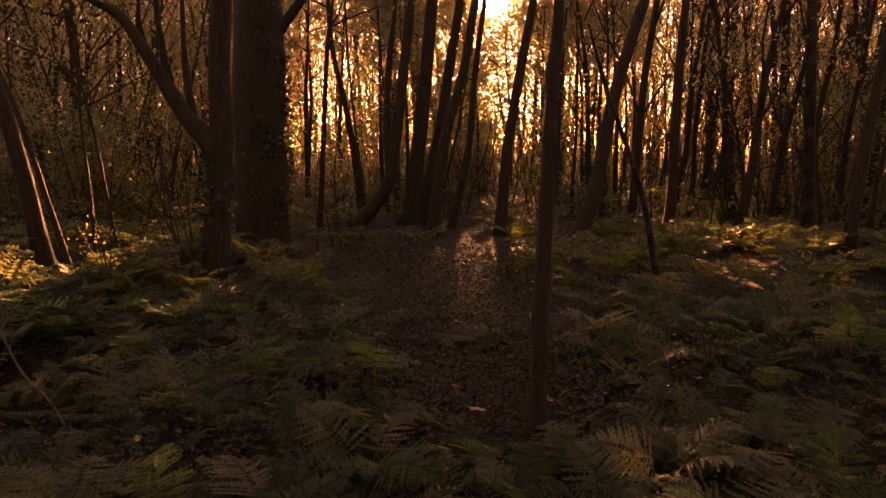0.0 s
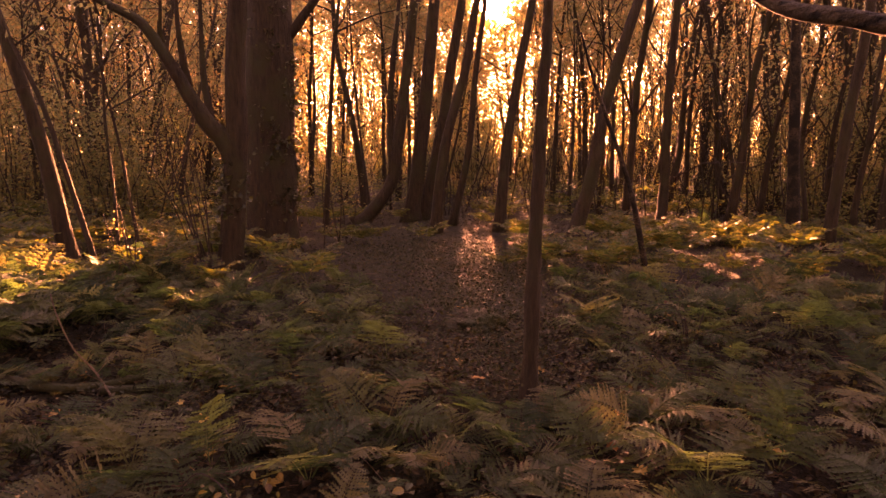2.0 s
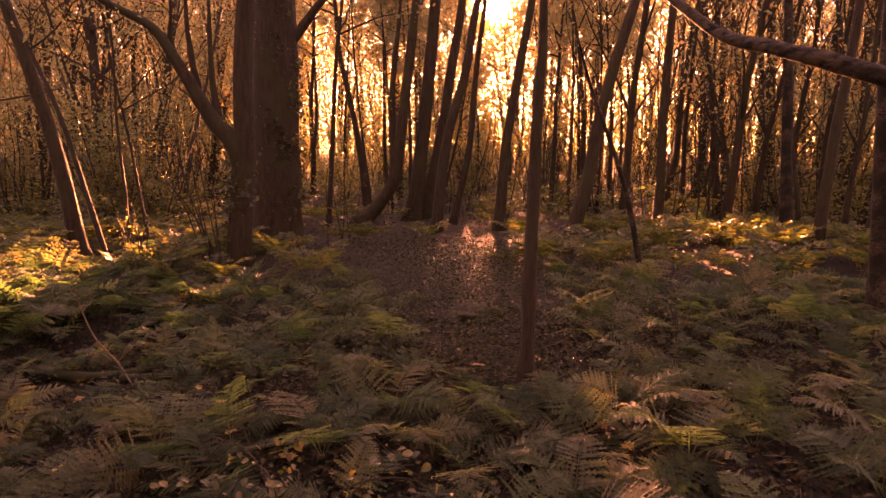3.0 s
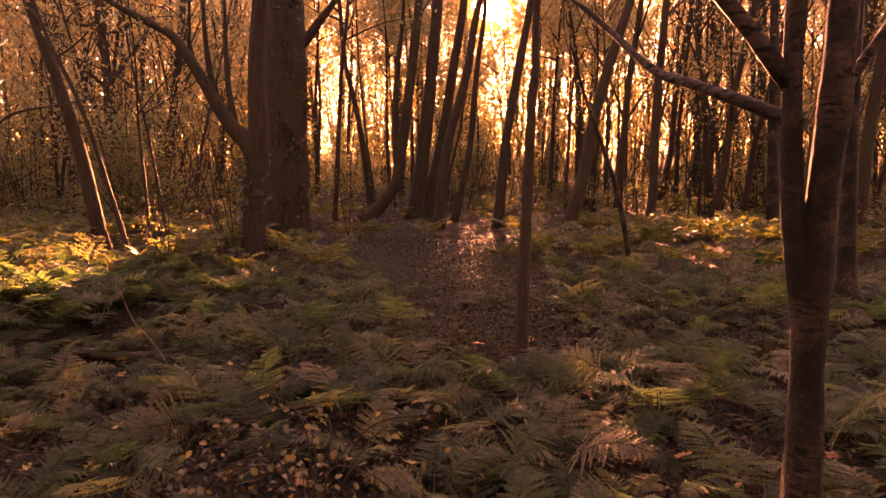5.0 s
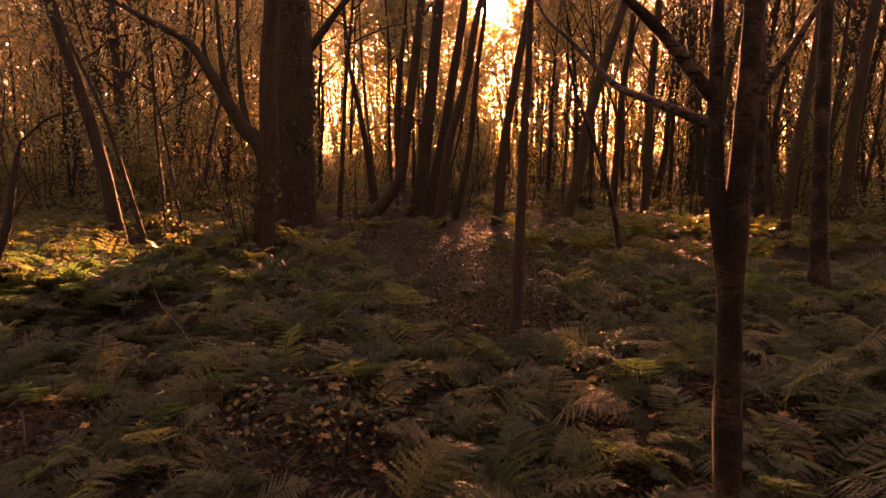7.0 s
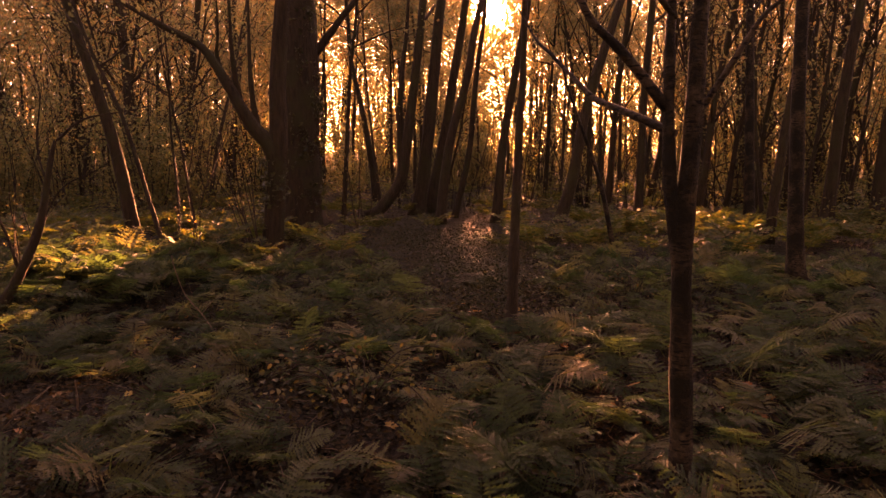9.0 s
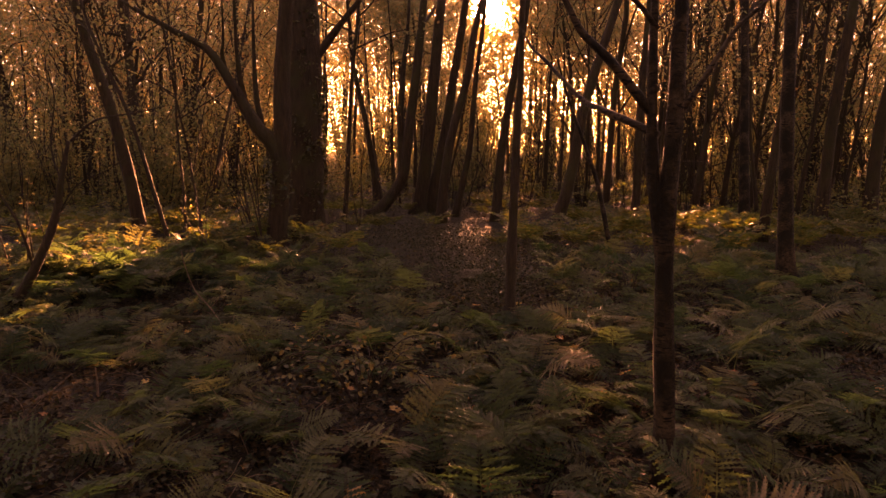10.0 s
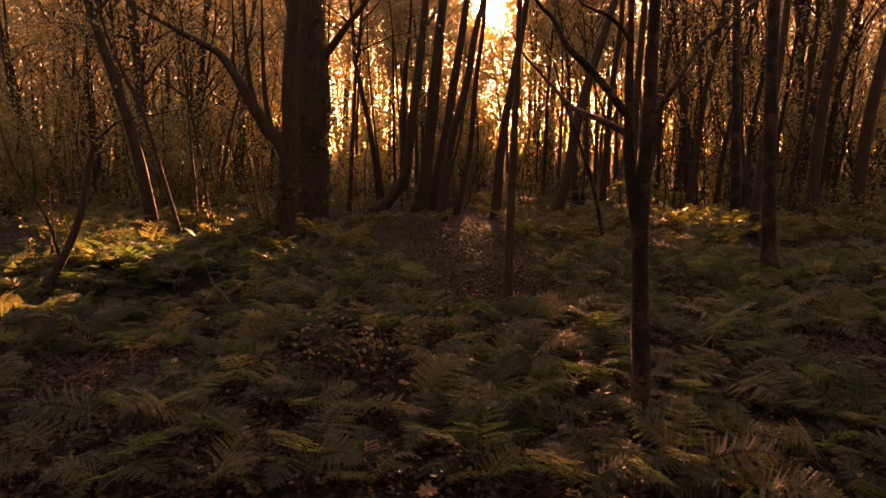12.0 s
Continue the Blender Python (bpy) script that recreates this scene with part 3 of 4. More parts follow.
    while placed < 120:
        y = 14.5 + 36 * rng.random() ** 1.3
        x = (-1 if rng.random() < 0.64 else 1) * rng.random() * (5 + y * 0.72)
        k = int(rng.integers(len(bushes)))
        if (abs(x - 0.05 * y) < 4.5 and y < 36) or clumps[k][0] > beam_height(x, y, 0.2):
            continue
        placed += 1
        put(bushes[k], x, y, 1.0)
    for k in range(36):  # the understorey that closes the view beneath the sun
        y = 24 + 24 * rng.random()
        x = 0.04 * y - 0.8 + rng.normal() * 3.0
        b = k % len(bushes)
        put(bushes[b], x, y, min(1.25, (beam_height(x, y, 0.2) - 0.6) / clumps[b][0]))


plant_wood()


def far_wood():
    """The rest of the wood all round, a mass of leaves in the distance, and its trunks."""
    rng = np.random.default_rng(61)
    n = 480000
    a = np.where(rng.random(n) < 0.72, radians(44) * (2 * rng.random(n) - 1), 2 * math.pi * rng.random(n))
    d = 50 + 62 * rng.random(n)
    z = (0.3 + 0.285 * d) * rng.random(n) ** 0.75
    x, y = d * np.sin(a), d * np.cos(a)
    lump = np.array([noise.noise(Vector((p * 0.2, q * 0.2, r * 0.26))) for p, q, r in zip(x, y, z)])
    off = np.hypot(np.degrees(a) - 4.3, np.degrees(np.arctan2(z - 1.8, d)) - 12.4)
    keep = lump > np.where(off < 1.0, 9.0, -0.62 + 0.36 * np.exp(-((off - 1.0) / 2.0) ** 2) + np.where(a > 0, 0.22, -0.15) * np.clip(np.abs(np.degrees(a) - 4) / 12 - 1, 0, 1))
    for (px, py, pz, half), (share, deep) in zip(LANES, ((0.35, 99), (0.65, 0.9), (0.92, 1.1), (0.75, 0.9), (0.4, 0.6))):
        rise = z - pz - (y - py) * 0.2205
        lane = (np.abs(x - px - (y - py) * 0.075) < half + 0.4) & (rise > -0.4) & (rise < deep) & (y > 0)
        keep &= ~(lane & (rng.random(n) < share))
    pts = np.stack([x, y, z], axis=1)[keep]
    mesh = leaf_cloud("far_wood", pts, (0.17 + 0.2 * rng.random(len(pts))) * np.where(pts[:, 0] < -0.2 * pts[:, 1], 1.4, 1.12), rng, 0.0, 1.15, True)
    tagged(mesh_part("far_wood", mesh, AUTUMN, smooth=False), "distant yellowing woodland foliage behind the trunks", "woodland", kind="stuff")
    bm = bmesh.new()
    for _ in range(420):
        d, a = 50 + 40 * rng.random(), radians(48) * (2 * rng.random() - 1)
        if abs(math.degrees(a) - 4.3) < 1.6 or beam_height(d * math.sin(a), d * math.cos(a), 0.0) < 17:
            continue
        tube(bm, wander((d * math.sin(a), d * math.cos(a), -0.1), (rng.normal() * 0.07, 0, 1), 12 + 6 * rng.random(), 6, rng, 0.04), 0.09 + 0.1 * rng.random(), 0.03, 5, 0.0)
    tagged(part("far_trunks", bm, BARK), "distant dark trunks of the wood", "trunks", kind="stuff")


far_wood()


def thicket():
    """The tangle of thin stems and bare branches between the trunks."""
    rng = np.random.default_rng(66)
    bm = bmesh.new()
    for _ in range(3200):
        y = 13.5 + 30 * rng.random()
        x = (rng.random() * 2 - 1) * (4 + y * 0.72)
        low = rng.random() < 0.55
        z = ground_height(x, y) - 0.02 if low else 1.0 + 6.5 * rng.random()
        if y < 26 and abs(x + 4.4 - (y - 6) * 0.075) < 2.4 or abs(x - 0.05 * y) < 3 and y < 17 or abs(x + 3.4) < 0.9 and abs(y - 12.6) < 1.5:
            continue
        a = 2 * math.pi * rng.random()
        out = 0.12 + 0.22 * rng.random() if low else 0.5 + 1.4 * rng.random()
        length = 2.0 + 4.0 * rng.random() if low else 1.0 + 2.2 * rng.random()
        ln = wander((x, y, z), (math.cos(a) * out, math.sin(a) * out, 1), length, 5, rng, 0.12, 0.03)
        tube(bm, ln, 0.008 + 0.02 * rng.random() ** 2, 0.003, 3, 0.0)
    tagged(part("thicket", bm, SMOOTH_BARK), "tangle of thin bare stems between the trunks", "thicket", kind="stuff")


thicket()


def shade_wood_behind():
    """An unseen leaf mass added at the camera's back; it closes the glade and blocks low sky light."""
    rng = np.random.default_rng(71)
    n = 36000
    a = radians(58) + radians(244) * rng.random(n)
    d = 14 + 14 * rng.random(n)
    pts = np.stack([d * np.sin(a) * 1.25, -1 + d * np.cos(a), 0.2 + 16 * rng.random(n) ** 0.9], axis=1)
    lump = np.array([noise.noise(Vector(tuple(q * 0.35))) for q in pts])
    pts = pts[lump > -0.3]
    mesh = leaf_cloud("shade_wood_behind", pts, 0.5 + 0.4 * rng.random(len(pts)), rng)
    tagged(mesh_part("shade_wood_behind", mesh, GREEN, smooth=False), "unseen leaf mass behind the glade, added to block low sky light", "woodland", kind="stuff")


shade_wood_behind()


# ---- ferns ----
def frond_arrays(length, pairs, arch, rng, cuts=9):
    """One buckler fern frond: a bare stalk, then a broad pointed blade of drooping pinnae, each cut into narrow leaflets."""
    n = 12
    line, ways, p, ang, veer = [], [], np.zeros(3), radians(66), rng.normal() * 0.25
    for i in range(n + 1):
        line.append(p.copy())
        w = np.array((math.cos(ang), veer * i / n, math.sin(ang)))
        ways.append(w / np.linalg.norm(w))
        p = p + ways[-1] * length / n
        ang -= radians(arch) / n * (0.5 + i / n)
    line, ways = np.array(line), np.array(ways)
    verts, faces = [], []

    def strip(a, b, side, r):
        k = len(verts)
        verts.extend((a - side * r, a + side * r, b + side * r * 0.8, b - side * r * 0.8))
        faces.append((k, k + 1, k + 2, k + 3))

    for i in range(n):
        r = 0.0042 * (1 - i / n) + 0.001
        strip(line[i], line[i + 1], np.array((0.0, 1.0, 0.0)), r)
        strip(line[i], line[i + 1], np.array((0.0, 0.0, 1.0)), r)
    start = 0.3
    for k in range(pairs):
        u = (k / (pairs - 1)) ** 0.9
        q = (start + (0.985 - start) * u) * n
        i = min(n - 1, int(q))
        base, fwd = line[i] + (line[i + 1] - line[i]) * (q - i), ways[i]
        nrm = np.cross(fwd, np.array((0.0, -1.0, 0.0)))
        nrm /= np.linalg.norm(nrm)
        gap = length * (0.985 - start) / pairs
        for sd in (-1, 1):
            reach = length * 0.36 * (1 - u) ** 0.85 * min(1.0, 0.75 + 1.6 * u) * (0.82 + 0.32 * rng.random()) + length * 0.012
            d = np.array((0.0, float(sd), 0.0)) + fwd * (0.22 + 0.5 * u + 0.12 * rng.normal()) + nrm * (0.1 + 0.12 * rng.normal())
            d /= np.linalg.norm(d)
            droop = -(nrm * 0.5 + np.array((0, 0, 0.6))) * reach * (0.12 + 0.2 * rng.random())
            cross = fwd - d * fwd.dot(d) + nrm * rng.normal() * 0.22
            cross -= d * cross.dot(d)
            cross /= np.linalg.norm(cross)
            m = max(2, int(round(cuts * (0.35 + 0.65 * reach / (length * 0.36)))))
            long = min(gap * 0.78, reach * 0.36)
            for j in range(m):
                a = (j + 0.1) / m
                b = min(1.08, a + 1.3 / m)
                ca, cb = base + d * reach * a + droop * a * a, base + d * reach * b + droop * b * b
                w = long * (1 - a) ** 0.6 * (0.8 + 0.4 * rng.random()) + 0.002
                for e in (-1, 1):
                    tip = ca * 0.35 + cb * 0.65 + cross * w * e + d * reach * 0.45 / m - nrm * w * (0.1 + 0.3 * rng.random())
                    k3 = len(verts)
                    verts.extend((ca, cb, tip))
                    faces.append((k3, k3 + 1, k3 + 2))
    return np.array(verts), faces


def fern_meshes(shapes, cuts):
    rng = np.random.default_rng(5)
    made = []
    for length, pairs, arch in shapes:
        v, f = frond_arrays(length, pairs, arch, rng, cuts)
        mesh = bpy.data.meshes.new("frond")
        mesh.from_pydata(v.tolist(), [], f)
        mesh.materials.append(FERN)
        made.append(mesh)
    return made


FRONDS = fern_meshes(((0.6, 20, 86), (0.72, 22, 100), (0.55, 19, 74), (0.66, 21, 112), (0.5, 18, 92), (0.64, 20, 126), (0.7, 22, 80), (0.58, 19, 104)), 7)
PLAIN_FRONDS = fern_meshes(((0.64, 13, 80), (0.72, 14, 96), (0.58, 12, 70), (0.66, 13, 110)), 5)


def fern(x, y, size, count, rng, label="green fern with arching fronds on the woodland floor"):
    clump = thing("fern", x, y, ground_height(x, y) - 0.02, label, "fern", "ferns of the glade")
    turn = 360 * rng.random()
    kinds = FRONDS if y < 5.5 else PLAIN_FRONDS
    for k in range(count):
        ob = new("frond", kinds[int(rng.integers(len(kinds)))])
        ob.parent = clump
        s = size * (0.65 + 0.55 * rng.random())
        ob.matrix_basis = pose(0, 0, 0, rng.normal() * 16, rng.normal() * 12 + 8, turn + 360 * k / count + rng.normal() * 18) @ Matrix.Diagonal((s, s * (0.85 + 0.3 * rng.random()), s, 1))
    return clump


def bare(x, y):
    """The open patches of leaf litter between the ferns."""
    for cx, cy, rx, ry in ((0.5, 6.8, 1.1, 2.4), (3.6, 1.4, 1.0, 1.4), (-3.2, 2.0, 1.0, 0.8), (-0.7, 0.55, 0.5, 0.35), (-0.72, 1.65, 0.6, 0.5), (-1.6, 3.6, 0.6, 0.4), (1.0, 11.0, 0.8, 1.6), (-3.0, 4.4, 0.7, 0.5), (5.6, 8.5, 0.6, 1.6), (-0.9, 10.2, 1.7, 1.5), (4.2, -0.6, 1.0, 0.9)):
        if ((x - cx) / rx) ** 2 + ((y - cy) / ry) ** 2 < 1:
            return True
    return False


def plant_ferns():
    rng = np.random.default_rng(21)
    spots = []
    for _ in range(34):
        x, y = -5.2 + rng.normal() * 1.0, 6.9 + rng.normal() * 0.9
        fern(x, y, 0.9 + 0.4 * rng.random(), 8, rng, "tall yellow-green fern in a patch of low sun")
        spots.append((x, y))
    for _ in range(9):
        x, y = 6.2 + rng.normal() * 0.8, 12.4 + rng.normal() * 0.8
        fern(x, y, 1.2 + 0.3 * rng.random(), 7, rng, "tall yellow-green fern in a patch of low sun")
        spots.append((x, y))
    for x, y, s, c in ((-4.85, 7.0, 1.15, 9), (-5.3, 6.2, 1.1, 8), (-4.3, 7.8, 1.0, 8), (1.45, 2.75, 1.05, 8), (-2.7, 7.1, 1.0, 8), (0.63, 2.1, 0.9, 8),
                       (0.3, 0.95, 1.0, 9), (1.2, 1.3, 0.9, 8), (0.75, 3.3, 0.9, 8), (5.3, 13.0, 1.4, 9), (6.3, 12.4, 1.3, 9), (6.9, 11.6, 1.2, 8), (5.9, 11.2, 1.1, 8)):
        fern(x, y, s, c, rng)
        spots.append((x, y))
    tries = 0
    while len(spots) < 318 and tries < 9000:
        tries += 1
        y = -0.3 + 8.3 * rng.random()
        x = (rng.random() * 2 - 1) * (3.2 + 0.62 * max(0, y))
        if bare(x, y) or noise.noise(Vector((x * 0.8, y * 0.8, 3.0))) < -0.2 or math.hypot(x - 1.1, y - 0.42) < 0.3 or any((x - a) ** 2 + (y - b) ** 2 < 0.14 for a, b in spots):
            continue
        spots.append((x, y))
        fern(x, y, 0.6 + 0.42 * rng.random() ** 1.3, int(rng.integers(6, 9)), rng)


plant_ferns()


def far_ferns():
    """The fern bank further back, too thick to count."""
    rng = np.random.default_rng(31)
    base = [frond_arrays(0.85, 11, a, rng, 4) for a in (70, 90, 105)]
    vs, fs, off = [], [], 0
    for k in range(250):
        y = 8.0 + (5.0 if k < 80 else 22) * rng.random()
        x = (rng.random() * 2 - 1) * (5 + y * 0.6)
        if k > 228:
            x, y = 9 * (rng.random() * 2 - 1), -1.0 - 8 * rng.random()
        if bare(x, y):
            continue
        z, size = ground_height(x, y), 0.7 + 0.6 * rng.random()
        for k in range(5):
            v, f = base[int(rng.integers(3))]
            a = k * 1.257 + rng.random()
            ca, sa = math.cos(a), math.sin(a)
            vs.append(np.stack([(v[:, 0] * ca - v[:, 1] * sa) * size + x, (v[:, 0] * sa + v[:, 1] * ca) * size + y, v[:, 2] * size + z], axis=1))
            fs.extend([tuple(i + off for i in face) for face in f])
            off += len(v)
    mesh = bpy.data.meshes.new("fern_bank")
    mesh.from_pydata(np.concatenate(vs).tolist(), [], fs)
    ob = mesh_part("fern_bank", mesh, FAR_FERN, smooth=False)
    tagged(ob, "thick bank of green and yellowing ferns between trunks", "ferns", kind="stuff")


far_ferns()


# ---- leaf litter ----
def litter():
    rng = np.random.default_rng(41)
    n = 84000
    y = -6.0 + 34 * rng.random(n)
    y[: n * 2 // 3] = -1.2 + 7.5 * rng.random(n * 2 // 3)
    x = (rng.random(n) * 2 - 1) * (4.0 + 0.6 * np.abs(y))
    z = np.array([ground_height(a, b) for a, b in zip(x, y)]) + 0.012 + 0.03 * rng.random(n)
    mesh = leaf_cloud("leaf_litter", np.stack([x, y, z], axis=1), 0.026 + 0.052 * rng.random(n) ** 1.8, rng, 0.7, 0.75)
    tagged(mesh_part("leaf_litter", mesh, LITTER, smooth=False), "brown and orange fallen leaves on soil, coloured dark for shade between ferns", "leaf litter", kind="stuff")


litter()


def ground_plants():
    """Low herbs and ivy between the ferns."""
    rng = np.random.default_rng(51)
    pts = []
    for k in range(2300):
        y = -2 + 26 * rng.random() if k < 1500 else 3.5 + 8 * rng.random()
        x = (rng.random() * 2 - 1) * (4 + 0.65 * max(0, y)) if k < 1500 else 0.3 + 1.6 * rng.normal()
        m = 16 + int(rng.integers(20))
        q = rng.normal(size=(m, 2)) * (0.12 + 0.18 * rng.random()) + np.array((x, y))
        g = ground_height(x, y)
        pts.append(np.column_stack([q, g + 0.03 + 0.24 * rng.random(m) ** 1.6]))
    pts = np.concatenate(pts)
    mesh = leaf_cloud("ground_plants", pts, 0.02 + 0.034 * rng.random(len(pts)), rng, 0.6, 0.75)
    tagged(mesh_part("ground_plants", mesh, BRAMBLE, smooth=False), "low green herbs and bramble leaves between ferns", "plants", kind="stuff")
    bm = bmesh.new()
    for _ in range(1300):
        y = -1 + 14 * rng.random()
        x = (rng.random() * 2 - 1) * (3.5 + 0.65 * max(0, y))
        a = 2 * math.pi * rng.random()
        tube(bm, wander((x, y, ground_height(x, y) + 0.02), (math.cos(a), math.sin(a), 0.12 + 0.1 * rng.normal()), 0.1 + 0.35 * rng.random(), 3, rng, 0.15), 0.004, 0.002, 3, 0.0)
    tagged(part("twig_litter", bm, DEAD_WOOD), "thin dead twigs strewn over the floor", "twigs", kind="stuff")


ground_plants()


def low_growth():
    """Knee-high leaves in level tiers under the trees further back, too many to count."""
    rng = np.random.default_rng(57)
    pts = []
    for _ in range(2600):
        y = 9.5 + 26 * rng.random() ** 1.3
        x = (rng.random() * 2 - 1) * (5 + 0.66 * y)
        if bare(x, y) or noise.noise(Vector((x * 0.4, y * 0.4, 8.0))) < -0.25 or (3.5 < x < 8.5 and y < 15) or (x < -3 and y < 11.5) or (abs(x) < 4 and y < 17.5):
            continue
        m = 26
        tier = 0.12 + 0.85 * rng.random() ** 1.6
        q = rng.normal(size=(m, 2)) * (0.2 + 0.25 * rng.random()) + np.array((x, y))
        pts.append(np.column_stack([q, ground_height(x, y) + np.maximum(0.04, tier + 0.07 * rng.normal(size=m))]))
    pts = np.concatenate(pts)
    mesh = leaf_cloud("low_growth", pts, 0.06 + 0.08 * rng.random(len(pts)), rng, 0.75, 0.85, True)
    tagged(mesh_part("low_growth", mesh, LOW_LEAVES, smooth=False), "knee-high olive green undergrowth between the trunks", "undergrowth", kind="stuff")


low_growth()


# ---- ivy, shoots and brambles ----
def ivy_on(tree, foot_r, top, count, seed):
    rng = np.random.default_rng(seed)
    a = 2 * math.pi * rng.random(count)
    z = 0.2 + top * rng.random(count)
    r = foot_r * (1.02 - 0.045 * z) + 0.015 + 0.12 * rng.random(count) ** 2
    pts = np.stack([0.07 * np.minimum(z, 2.0) + r * np.cos(a), r * np.sin(a), z], axis=1)
    lump = np.array([noise.noise(Vector((q[0] * 2.2, q[1] * 2.2, q[2] * 1.2))) for q in pts])
    pts = pts[lump > -0.12]
    mesh = leaf_cloud("ivy", pts, 0.06 + 0.06 * rng.random(len(pts)), rng, 0.2, 0.85)
    tagged(mesh_part("ivy", mesh, IVY, tree, "dark glossy ivy leaves", smooth=False), kind="stuff")


ivy_on(big_oak, 0.45, 6.0, 3600, 81)
ivy_on(fork_oak, 0.17, 1.6, 420, 82)


def shoots(x, y, lean, count, height, seed, label):
    rng = np.random.default_rng(seed)
    clump = thing("shoot_clump", x, y, ground_height(x, y) - 0.03, label, "shoots")
    for k in range(count):
        ln = wander((rng.normal() * 0.12, rng.normal() * 0.12, 0), (lean + rng.normal() * 0.12, rng.normal() * 0.12, 1), height * (0.6 + 0.5 * rng.random()), 8, rng, 0.06)
        bm = bmesh.new()
        tube(bm, ln, 0.014, 0.004, 5, 0.05, seed=k)
        part("stem", bm, SMOOTH_BARK, clump)
        pts = spray(ln, 10, 0.06, rng, 0.3)
        mesh = leaf_cloud("leaves", pts, 0.03 + 0.025 * rng.random(len(pts)), rng)
        tagged(mesh_part("foliage", mesh, AUTUMN, clump, smooth=False), kind="stuff")


shoots(-3.62, 9.15, -0.15, 9, 2.6, 91, "thin upright shoots round the foot of a tree")
shoots(-6.1, 6.3, 0.1, 6, 1.6, 92, "thin twiggy shoots with few leaves")
shoots(-4.4, 8.3, -0.2, 6, 1.3, 93, "thin twiggy shoots with sunlit leaves")
shoots(-2.2, 12.9, 0.05, 5, 2.8, 94, "thin upright shoots beside the thick trunk")


def bramble(x, y, spread, height, stems, leaves, seed, label):
    rng = np.random.default_rng(seed)
    z = ground_height(x, y)
    bush = thing("bramble_bush", x, y, z - 0.02, label, "bramble")
    clouds = []
    for k in range(stems):
        a = 2 * math.pi * k / stems + rng.random()
        reach = spread * (0.5 + 0.6 * rng.random())
        h = height * (0.6 + 0.5 * rng.random())
        ln = smooth_line([(0.05 * math.cos(a), 0.05 * math.sin(a), 0), (reach * 0.35 * math.cos(a), reach * 0.35 * math.sin(a), h * 0.85),
                          (reach * 0.75 * math.cos(a + 0.2), reach * 0.75 * math.sin(a + 0.2), h), (reach * math.cos(a + 0.3), reach * math.sin(a + 0.3), h * 0.7)], 5)
        bm = bmesh.new()
        tube(bm, ln, 0.006, 0.0025, 5, 0.03)
        part("stem", bm, SMOOTH_BARK, bush)
        clouds.append(spray(ln, leaves // stems, 0.075, rng, 0.15))
    pts = np.concatenate(clouds)
    pts[:, 2] = np.maximum(pts[:, 2], 0.03)
    for q in pts:
        ob = new("leaf", LEAVES[int(rng.integers(len(LEAVES)))])
        ob.parent = bush
        k = 0.024 + 0.028 * rng.random()
        ob.matrix_basis = pose(*q, rng.normal() * 28, rng.normal() * 28 + 12, 360 * rng.random()) @ Matrix.Diagonal((k, k, k, 1))


def oval_leaf(seed):
    """A small toothed leaf, folded along its midrib, one unit long."""
    rng = np.random.default_rng(seed)
    n = 8
    verts, faces = [], []
    for i in range(n + 1):
        u = i / n
        w = 0.36 * math.sin(math.pi * min(1.0, 0.06 + u * 0.94)) ** 0.8 * (1.08 - 0.2 * (i % 2)) if 0 < i < n else 0.0
        z = -0.16 * u * u
        verts += [(u, -w, z + 0.35 * w * (0.6 + 0.2 * rng.random())), (u, 0, z), (u, w, z + 0.35 * w)]
    for i in range(n):
        k = i * 3
        faces += [(k, k + 3, k + 4, k + 1), (k + 1, k + 4, k + 5, k + 2)]
    mesh = bpy.data.meshes.new("leaf")
    mesh.from_pydata(verts, [], faces)
    mesh.materials.append(BRAMBLE_LEAF)
    return mesh


BRAMBLE_LEAF = leaf_material("bramble_blades", [(0.03, 0.038, 0.018), (0.05, 0.056, 0.024), (0.08, 0.076, 0.03), (0.14, 0.11, 0.042), (0.07, 0.043, 0.024)], 0.45, by_object=True)
LEAVES = [oval_leaf(k) for k in range(3)]
bramble(-0.72, 1.65, 0.75, 0.55, 12, 260, 95, "bramble bush with small yellow-green leaves among ferns")
bramble(-3.9, 7.5, 0.6, 0.5, 8, 60, 96, "low bramble with yellow leaves in low sun")
bramble(2.3, 5.2, 0.6, 0.4, 7, 60, 97, "low bramble with dull green leaves")


# ---- dead wood on the floor ----
def fallen(name, points, r, mat, label, category, forks=(), sides=9):
    """A fallen branch or log that lies along the floor; forks: (from, to, radius) in its own line."""
    x0, y0, _ = points[0]
    z0 = ground_height(x0, y0)
    ob = thing(name, x0, y0, z0, label, category)
    base = [Vector((x - x0, y - y0, ground_height(x, y) - z0 + h)) for x, y, h in points]
    bm = bmesh.new()
    tube(bm, smooth_line(base, 6), r, r * 0.55, sides, 0.12, seed=x0 * 3)
    part("stem", bm, mat, ob)
    for a, b, fr in forks:
        p, q = (Vector((v[0] - x0, v[1] - y0, ground_height(v[0], v[1]) - z0 + v[2])) for v in (a, b))
        mid = (p + q) / 2 + Vector((0.02, 0.03, 0.02))
        bm = bmesh.new()
        tube(bm, smooth_line([p, mid, q], 4), fr, fr * 0.4, 6, 0.08)
        part("twig", bm, mat, ob)


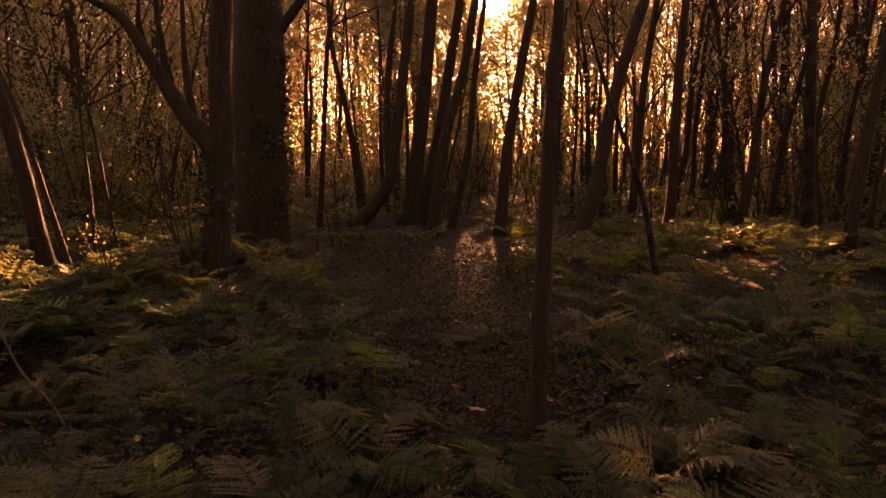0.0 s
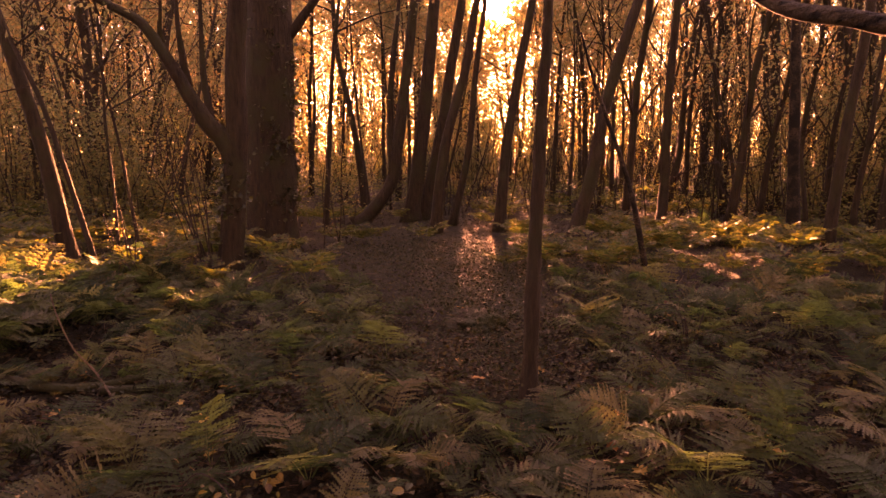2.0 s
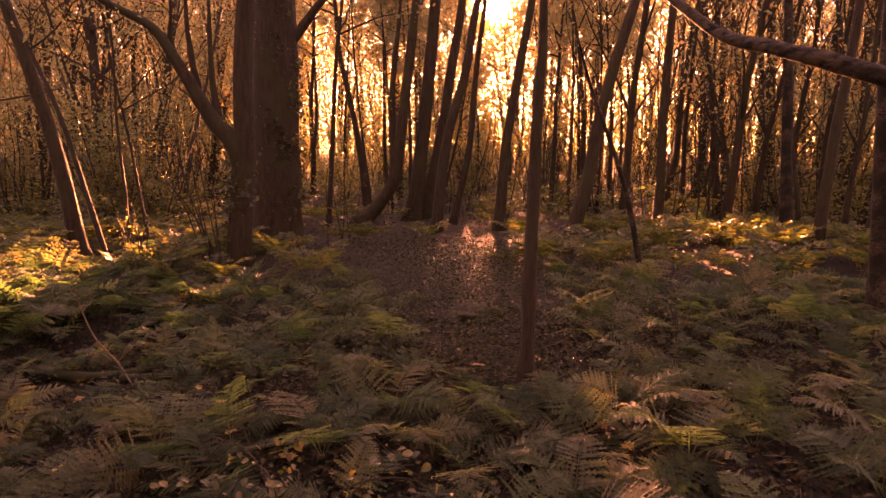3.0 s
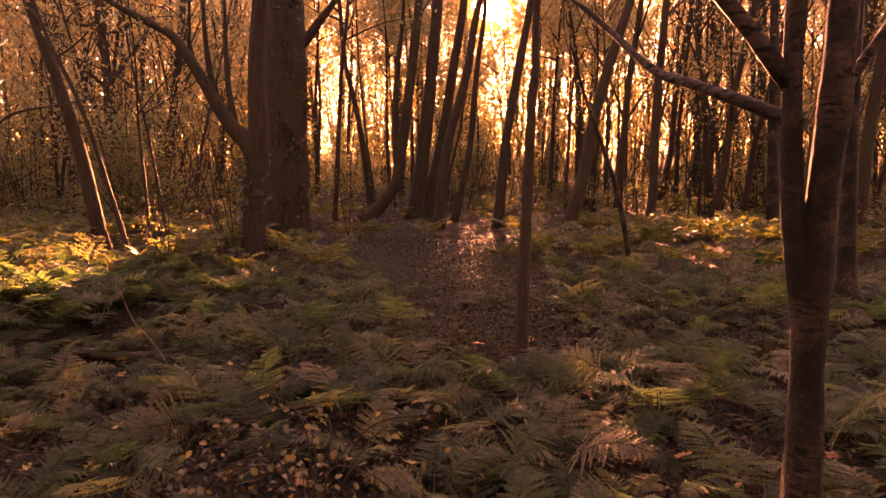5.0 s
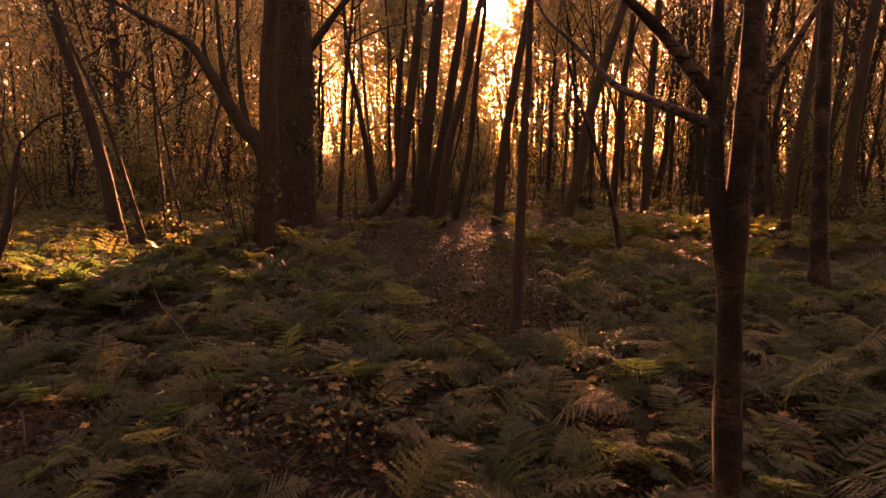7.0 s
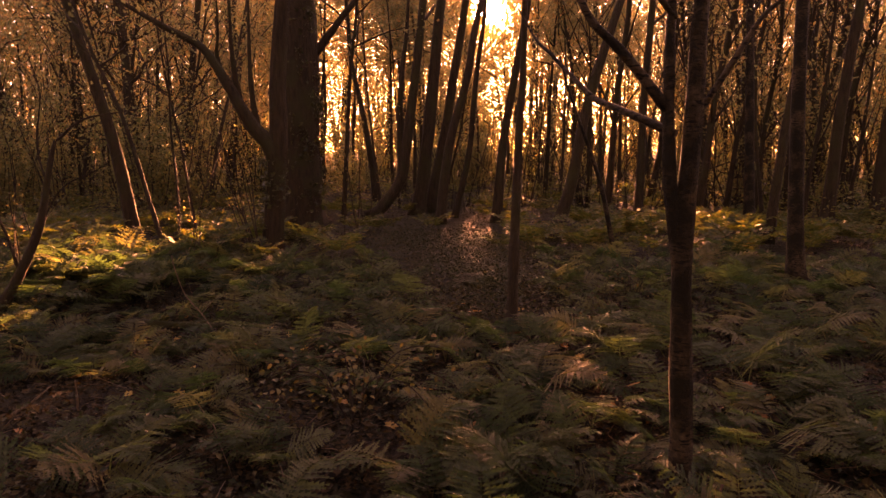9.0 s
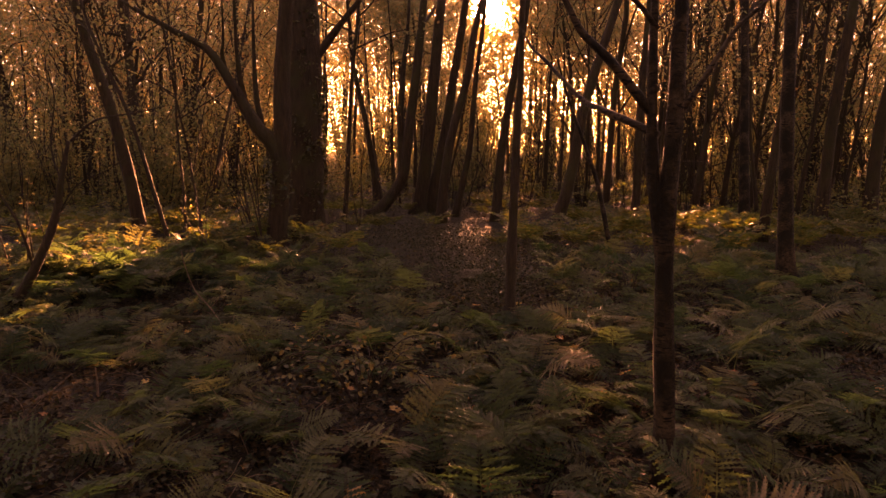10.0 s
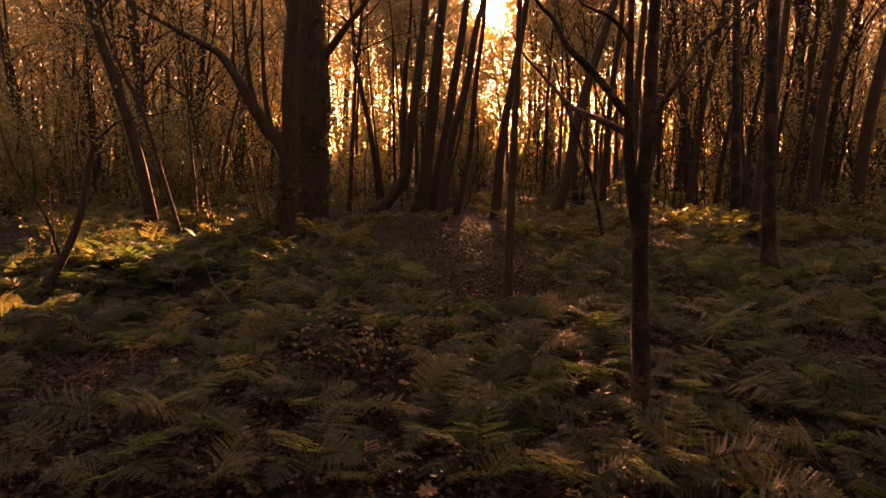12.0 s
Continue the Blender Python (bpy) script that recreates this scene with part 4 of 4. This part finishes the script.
fallen("fallen_branch", [(-2.8, 4.6, 0.0), (-2.96, 4.68, 0.2), (-3.13, 4.66, 0.45), (-3.2, 4.6, 0.75), (-3.24, 4.6, 0.95)], 0.01, DEAD_WOOD,
       "thin curved dead branch sticking up from the floor", "branch", [((-2.96, 4.68, 0.2), (-2.8, 4.62, 0.36), 0.004)])
fallen("fallen_log", [(-2.95, 4.72, 0.03), (-2.6, 4.62, 0.05), (-2.3, 4.6, 0.03)], 0.045, MOSSY, "short mossy log on the floor", "log")
fallen("fallen_log", [(-3.9, 4.9, 0.05), (-3.2, 4.72, 0.07), (-2.55, 4.95, 0.04)], 0.05, MOSSY, "long dark fallen log in a hollow", "log")
fallen("fallen_log", [(-1.25, 3.2, 0.06), (-0.85, 3.12, 0.08), (-0.3, 3.02, 0.06)], 0.055, MOSSY, "dark mossy log lying under ferns", "log")
fallen("fallen_branch", [(-1.5, 2.75, 0.04), (-1.1, 2.85, 0.06), (-0.55, 2.95, 0.05)], 0.014, DEAD_WOOD, "straight thin grey stick on leaf litter", "branch")
fallen("stick", [(-2.84, 1.9, -0.02), (-2.835, 1.9, 0.12), (-2.84, 1.905, 0.26)], 0.011, DEAD_WOOD, "short dead stick standing upright", "stick")
fallen("stick", [(-3.28, 1.82, 0.03), (-3.2, 1.92, 0.08), (-3.1, 2.02, 0.18)], 0.011, DEAD_WOOD, "pale bare stick leaning on litter", "stick")
fallen("fallen_branch", [(1.12, -0.35, 0.03), (1.05, -0.05, 0.07), (1.16, 0.18, 0.08), (1.36, 0.5, 0.16)], 0.013, DEAD_WOOD,
       "crooked pale branch at the foot of a birch", "branch", [((1.1, 0.1, 0.08), (1.3, 0.05, 0.06), 0.007), ((1.4, 0.2, 0.04), (1.75, 0.25, 0.05), 0.008)])
fallen("fallen_log", [(1.45, -0.1, 0.02), (1.75, -0.02, 0.05), (2.1, -0.12, 0.03)], 0.06, MOSSY, "pale mossy log among leaf litter", "log")
fallen("fallen_branch", [(0.9, 5.5, 0.04), (1.3, 5.6, 0.07), (1.75, 5.7, 0.04)], 0.035, MOSSY, "mossy fallen branch on the path", "branch")
fallen("fallen_branch", [(-0.35, -0.1, 0.04), (-0.05, 0.05, 0.1), (0.35, 0.12, 0.06)], 0.01, DEAD_WOOD, "thin bent twig on the floor", "branch")


def stump(x, y, r, h, label):
    rng = np.random.default_rng(7)
    bm = bmesh.new()
    bmesh.ops.create_icosphere(bm, subdivisions=4, radius=1.0)
    for v in bm.verts:
        n = 1 + 0.5 * noise.noise(v.co * 1.9 + Vector((x, y, 0))) + 0.25 * noise.noise(v.co * 5) + 0.1 * noise.noise(v.co * 12)
        v.co = Vector((v.co.x * r * n, v.co.y * r * 0.8 * n, v.co.z * h * n))
    ob = part("mossy_stump", bm, MOSSY)
    ob.matrix_basis = pose(x, y, ground_height(x, y) + 0.02)
    tagged(ob, label, "stump")


stump(0.35, 5.85, 0.3, 0.15, "low rotten stump covered with dark moss")
stump(-0.9, 6.6, 0.22, 0.12, "low mound of mossy roots")


# ---- single fallen leaves that stand out ----
def maple_leaf():
    """A five-lobed leaf with a short stalk, one unit across, slightly cupped."""
    bm = bmesh.new()
    centre = bm.verts.new((0, 0, 0))
    ring = []
    for k in range(20):
        a = 2 * math.pi * k / 20 - math.pi / 2
        lobe = (0.5, 0.33, 0.42, 0.26)[k % 4] * (0.45 if k == 0 else 1.0)
        ring.append(bm.verts.new((lobe * math.cos(a), lobe * math.sin(a), 0.25 * lobe * lobe + 0.05 * math.sin(a * 3))))
    for k in range(20):
        bm.faces.new((centre, ring[k], ring[(k + 1) % 20]))
    mesh = bpy.data.meshes.new("fallen_leaf")
    bm.to_mesh(mesh)
    bm.free()
    mesh.materials.append(MAPLE)
    return mesh


MAPLE = leaf_material("maple_leaves", [(0.16, 0.09, 0.03), (0.3, 0.19, 0.05), (0.42, 0.3, 0.09), (0.25, 0.09, 0.03)], 0.4, by_object=True)
MAPLE_LEAF = maple_leaf()


def maple_leaves():
    rng = np.random.default_rng(99)
    spots = [(2.1, 0.94, 0.05, 0.14), (3.9, 3.22, 0.07, 0.14), (-4.0, 8.05, 0.2, 0.16), (-0.46, 1.43, 0.06, 0.11), (2.25, 2.1, 0.05, 0.1), (2.9, 2.7, 0.05, 0.12)]
    for _ in range(70):
        y = -0.6 + 8 * rng.random()
        spots.append(((rng.random() * 2 - 1) * (2.8 + 0.6 * max(0, y)), y, 0.05 + 0.04 * rng.random(), 0.08 + 0.07 * rng.random()))
    for x, y, h, size in spots:
        ob = new("fallen_leaf", MAPLE_LEAF)
        ob.matrix_basis = pose(x, y, ground_height(x, y) + h, rng.normal() * 14, rng.normal() * 14, 360 * rng.random()) @ Matrix.Diagonal((size, size, size, 1))
        tagged(ob, "lobed yellow-brown maple leaf on the floor", "leaf", "fallen maple leaves")


maple_leaves()
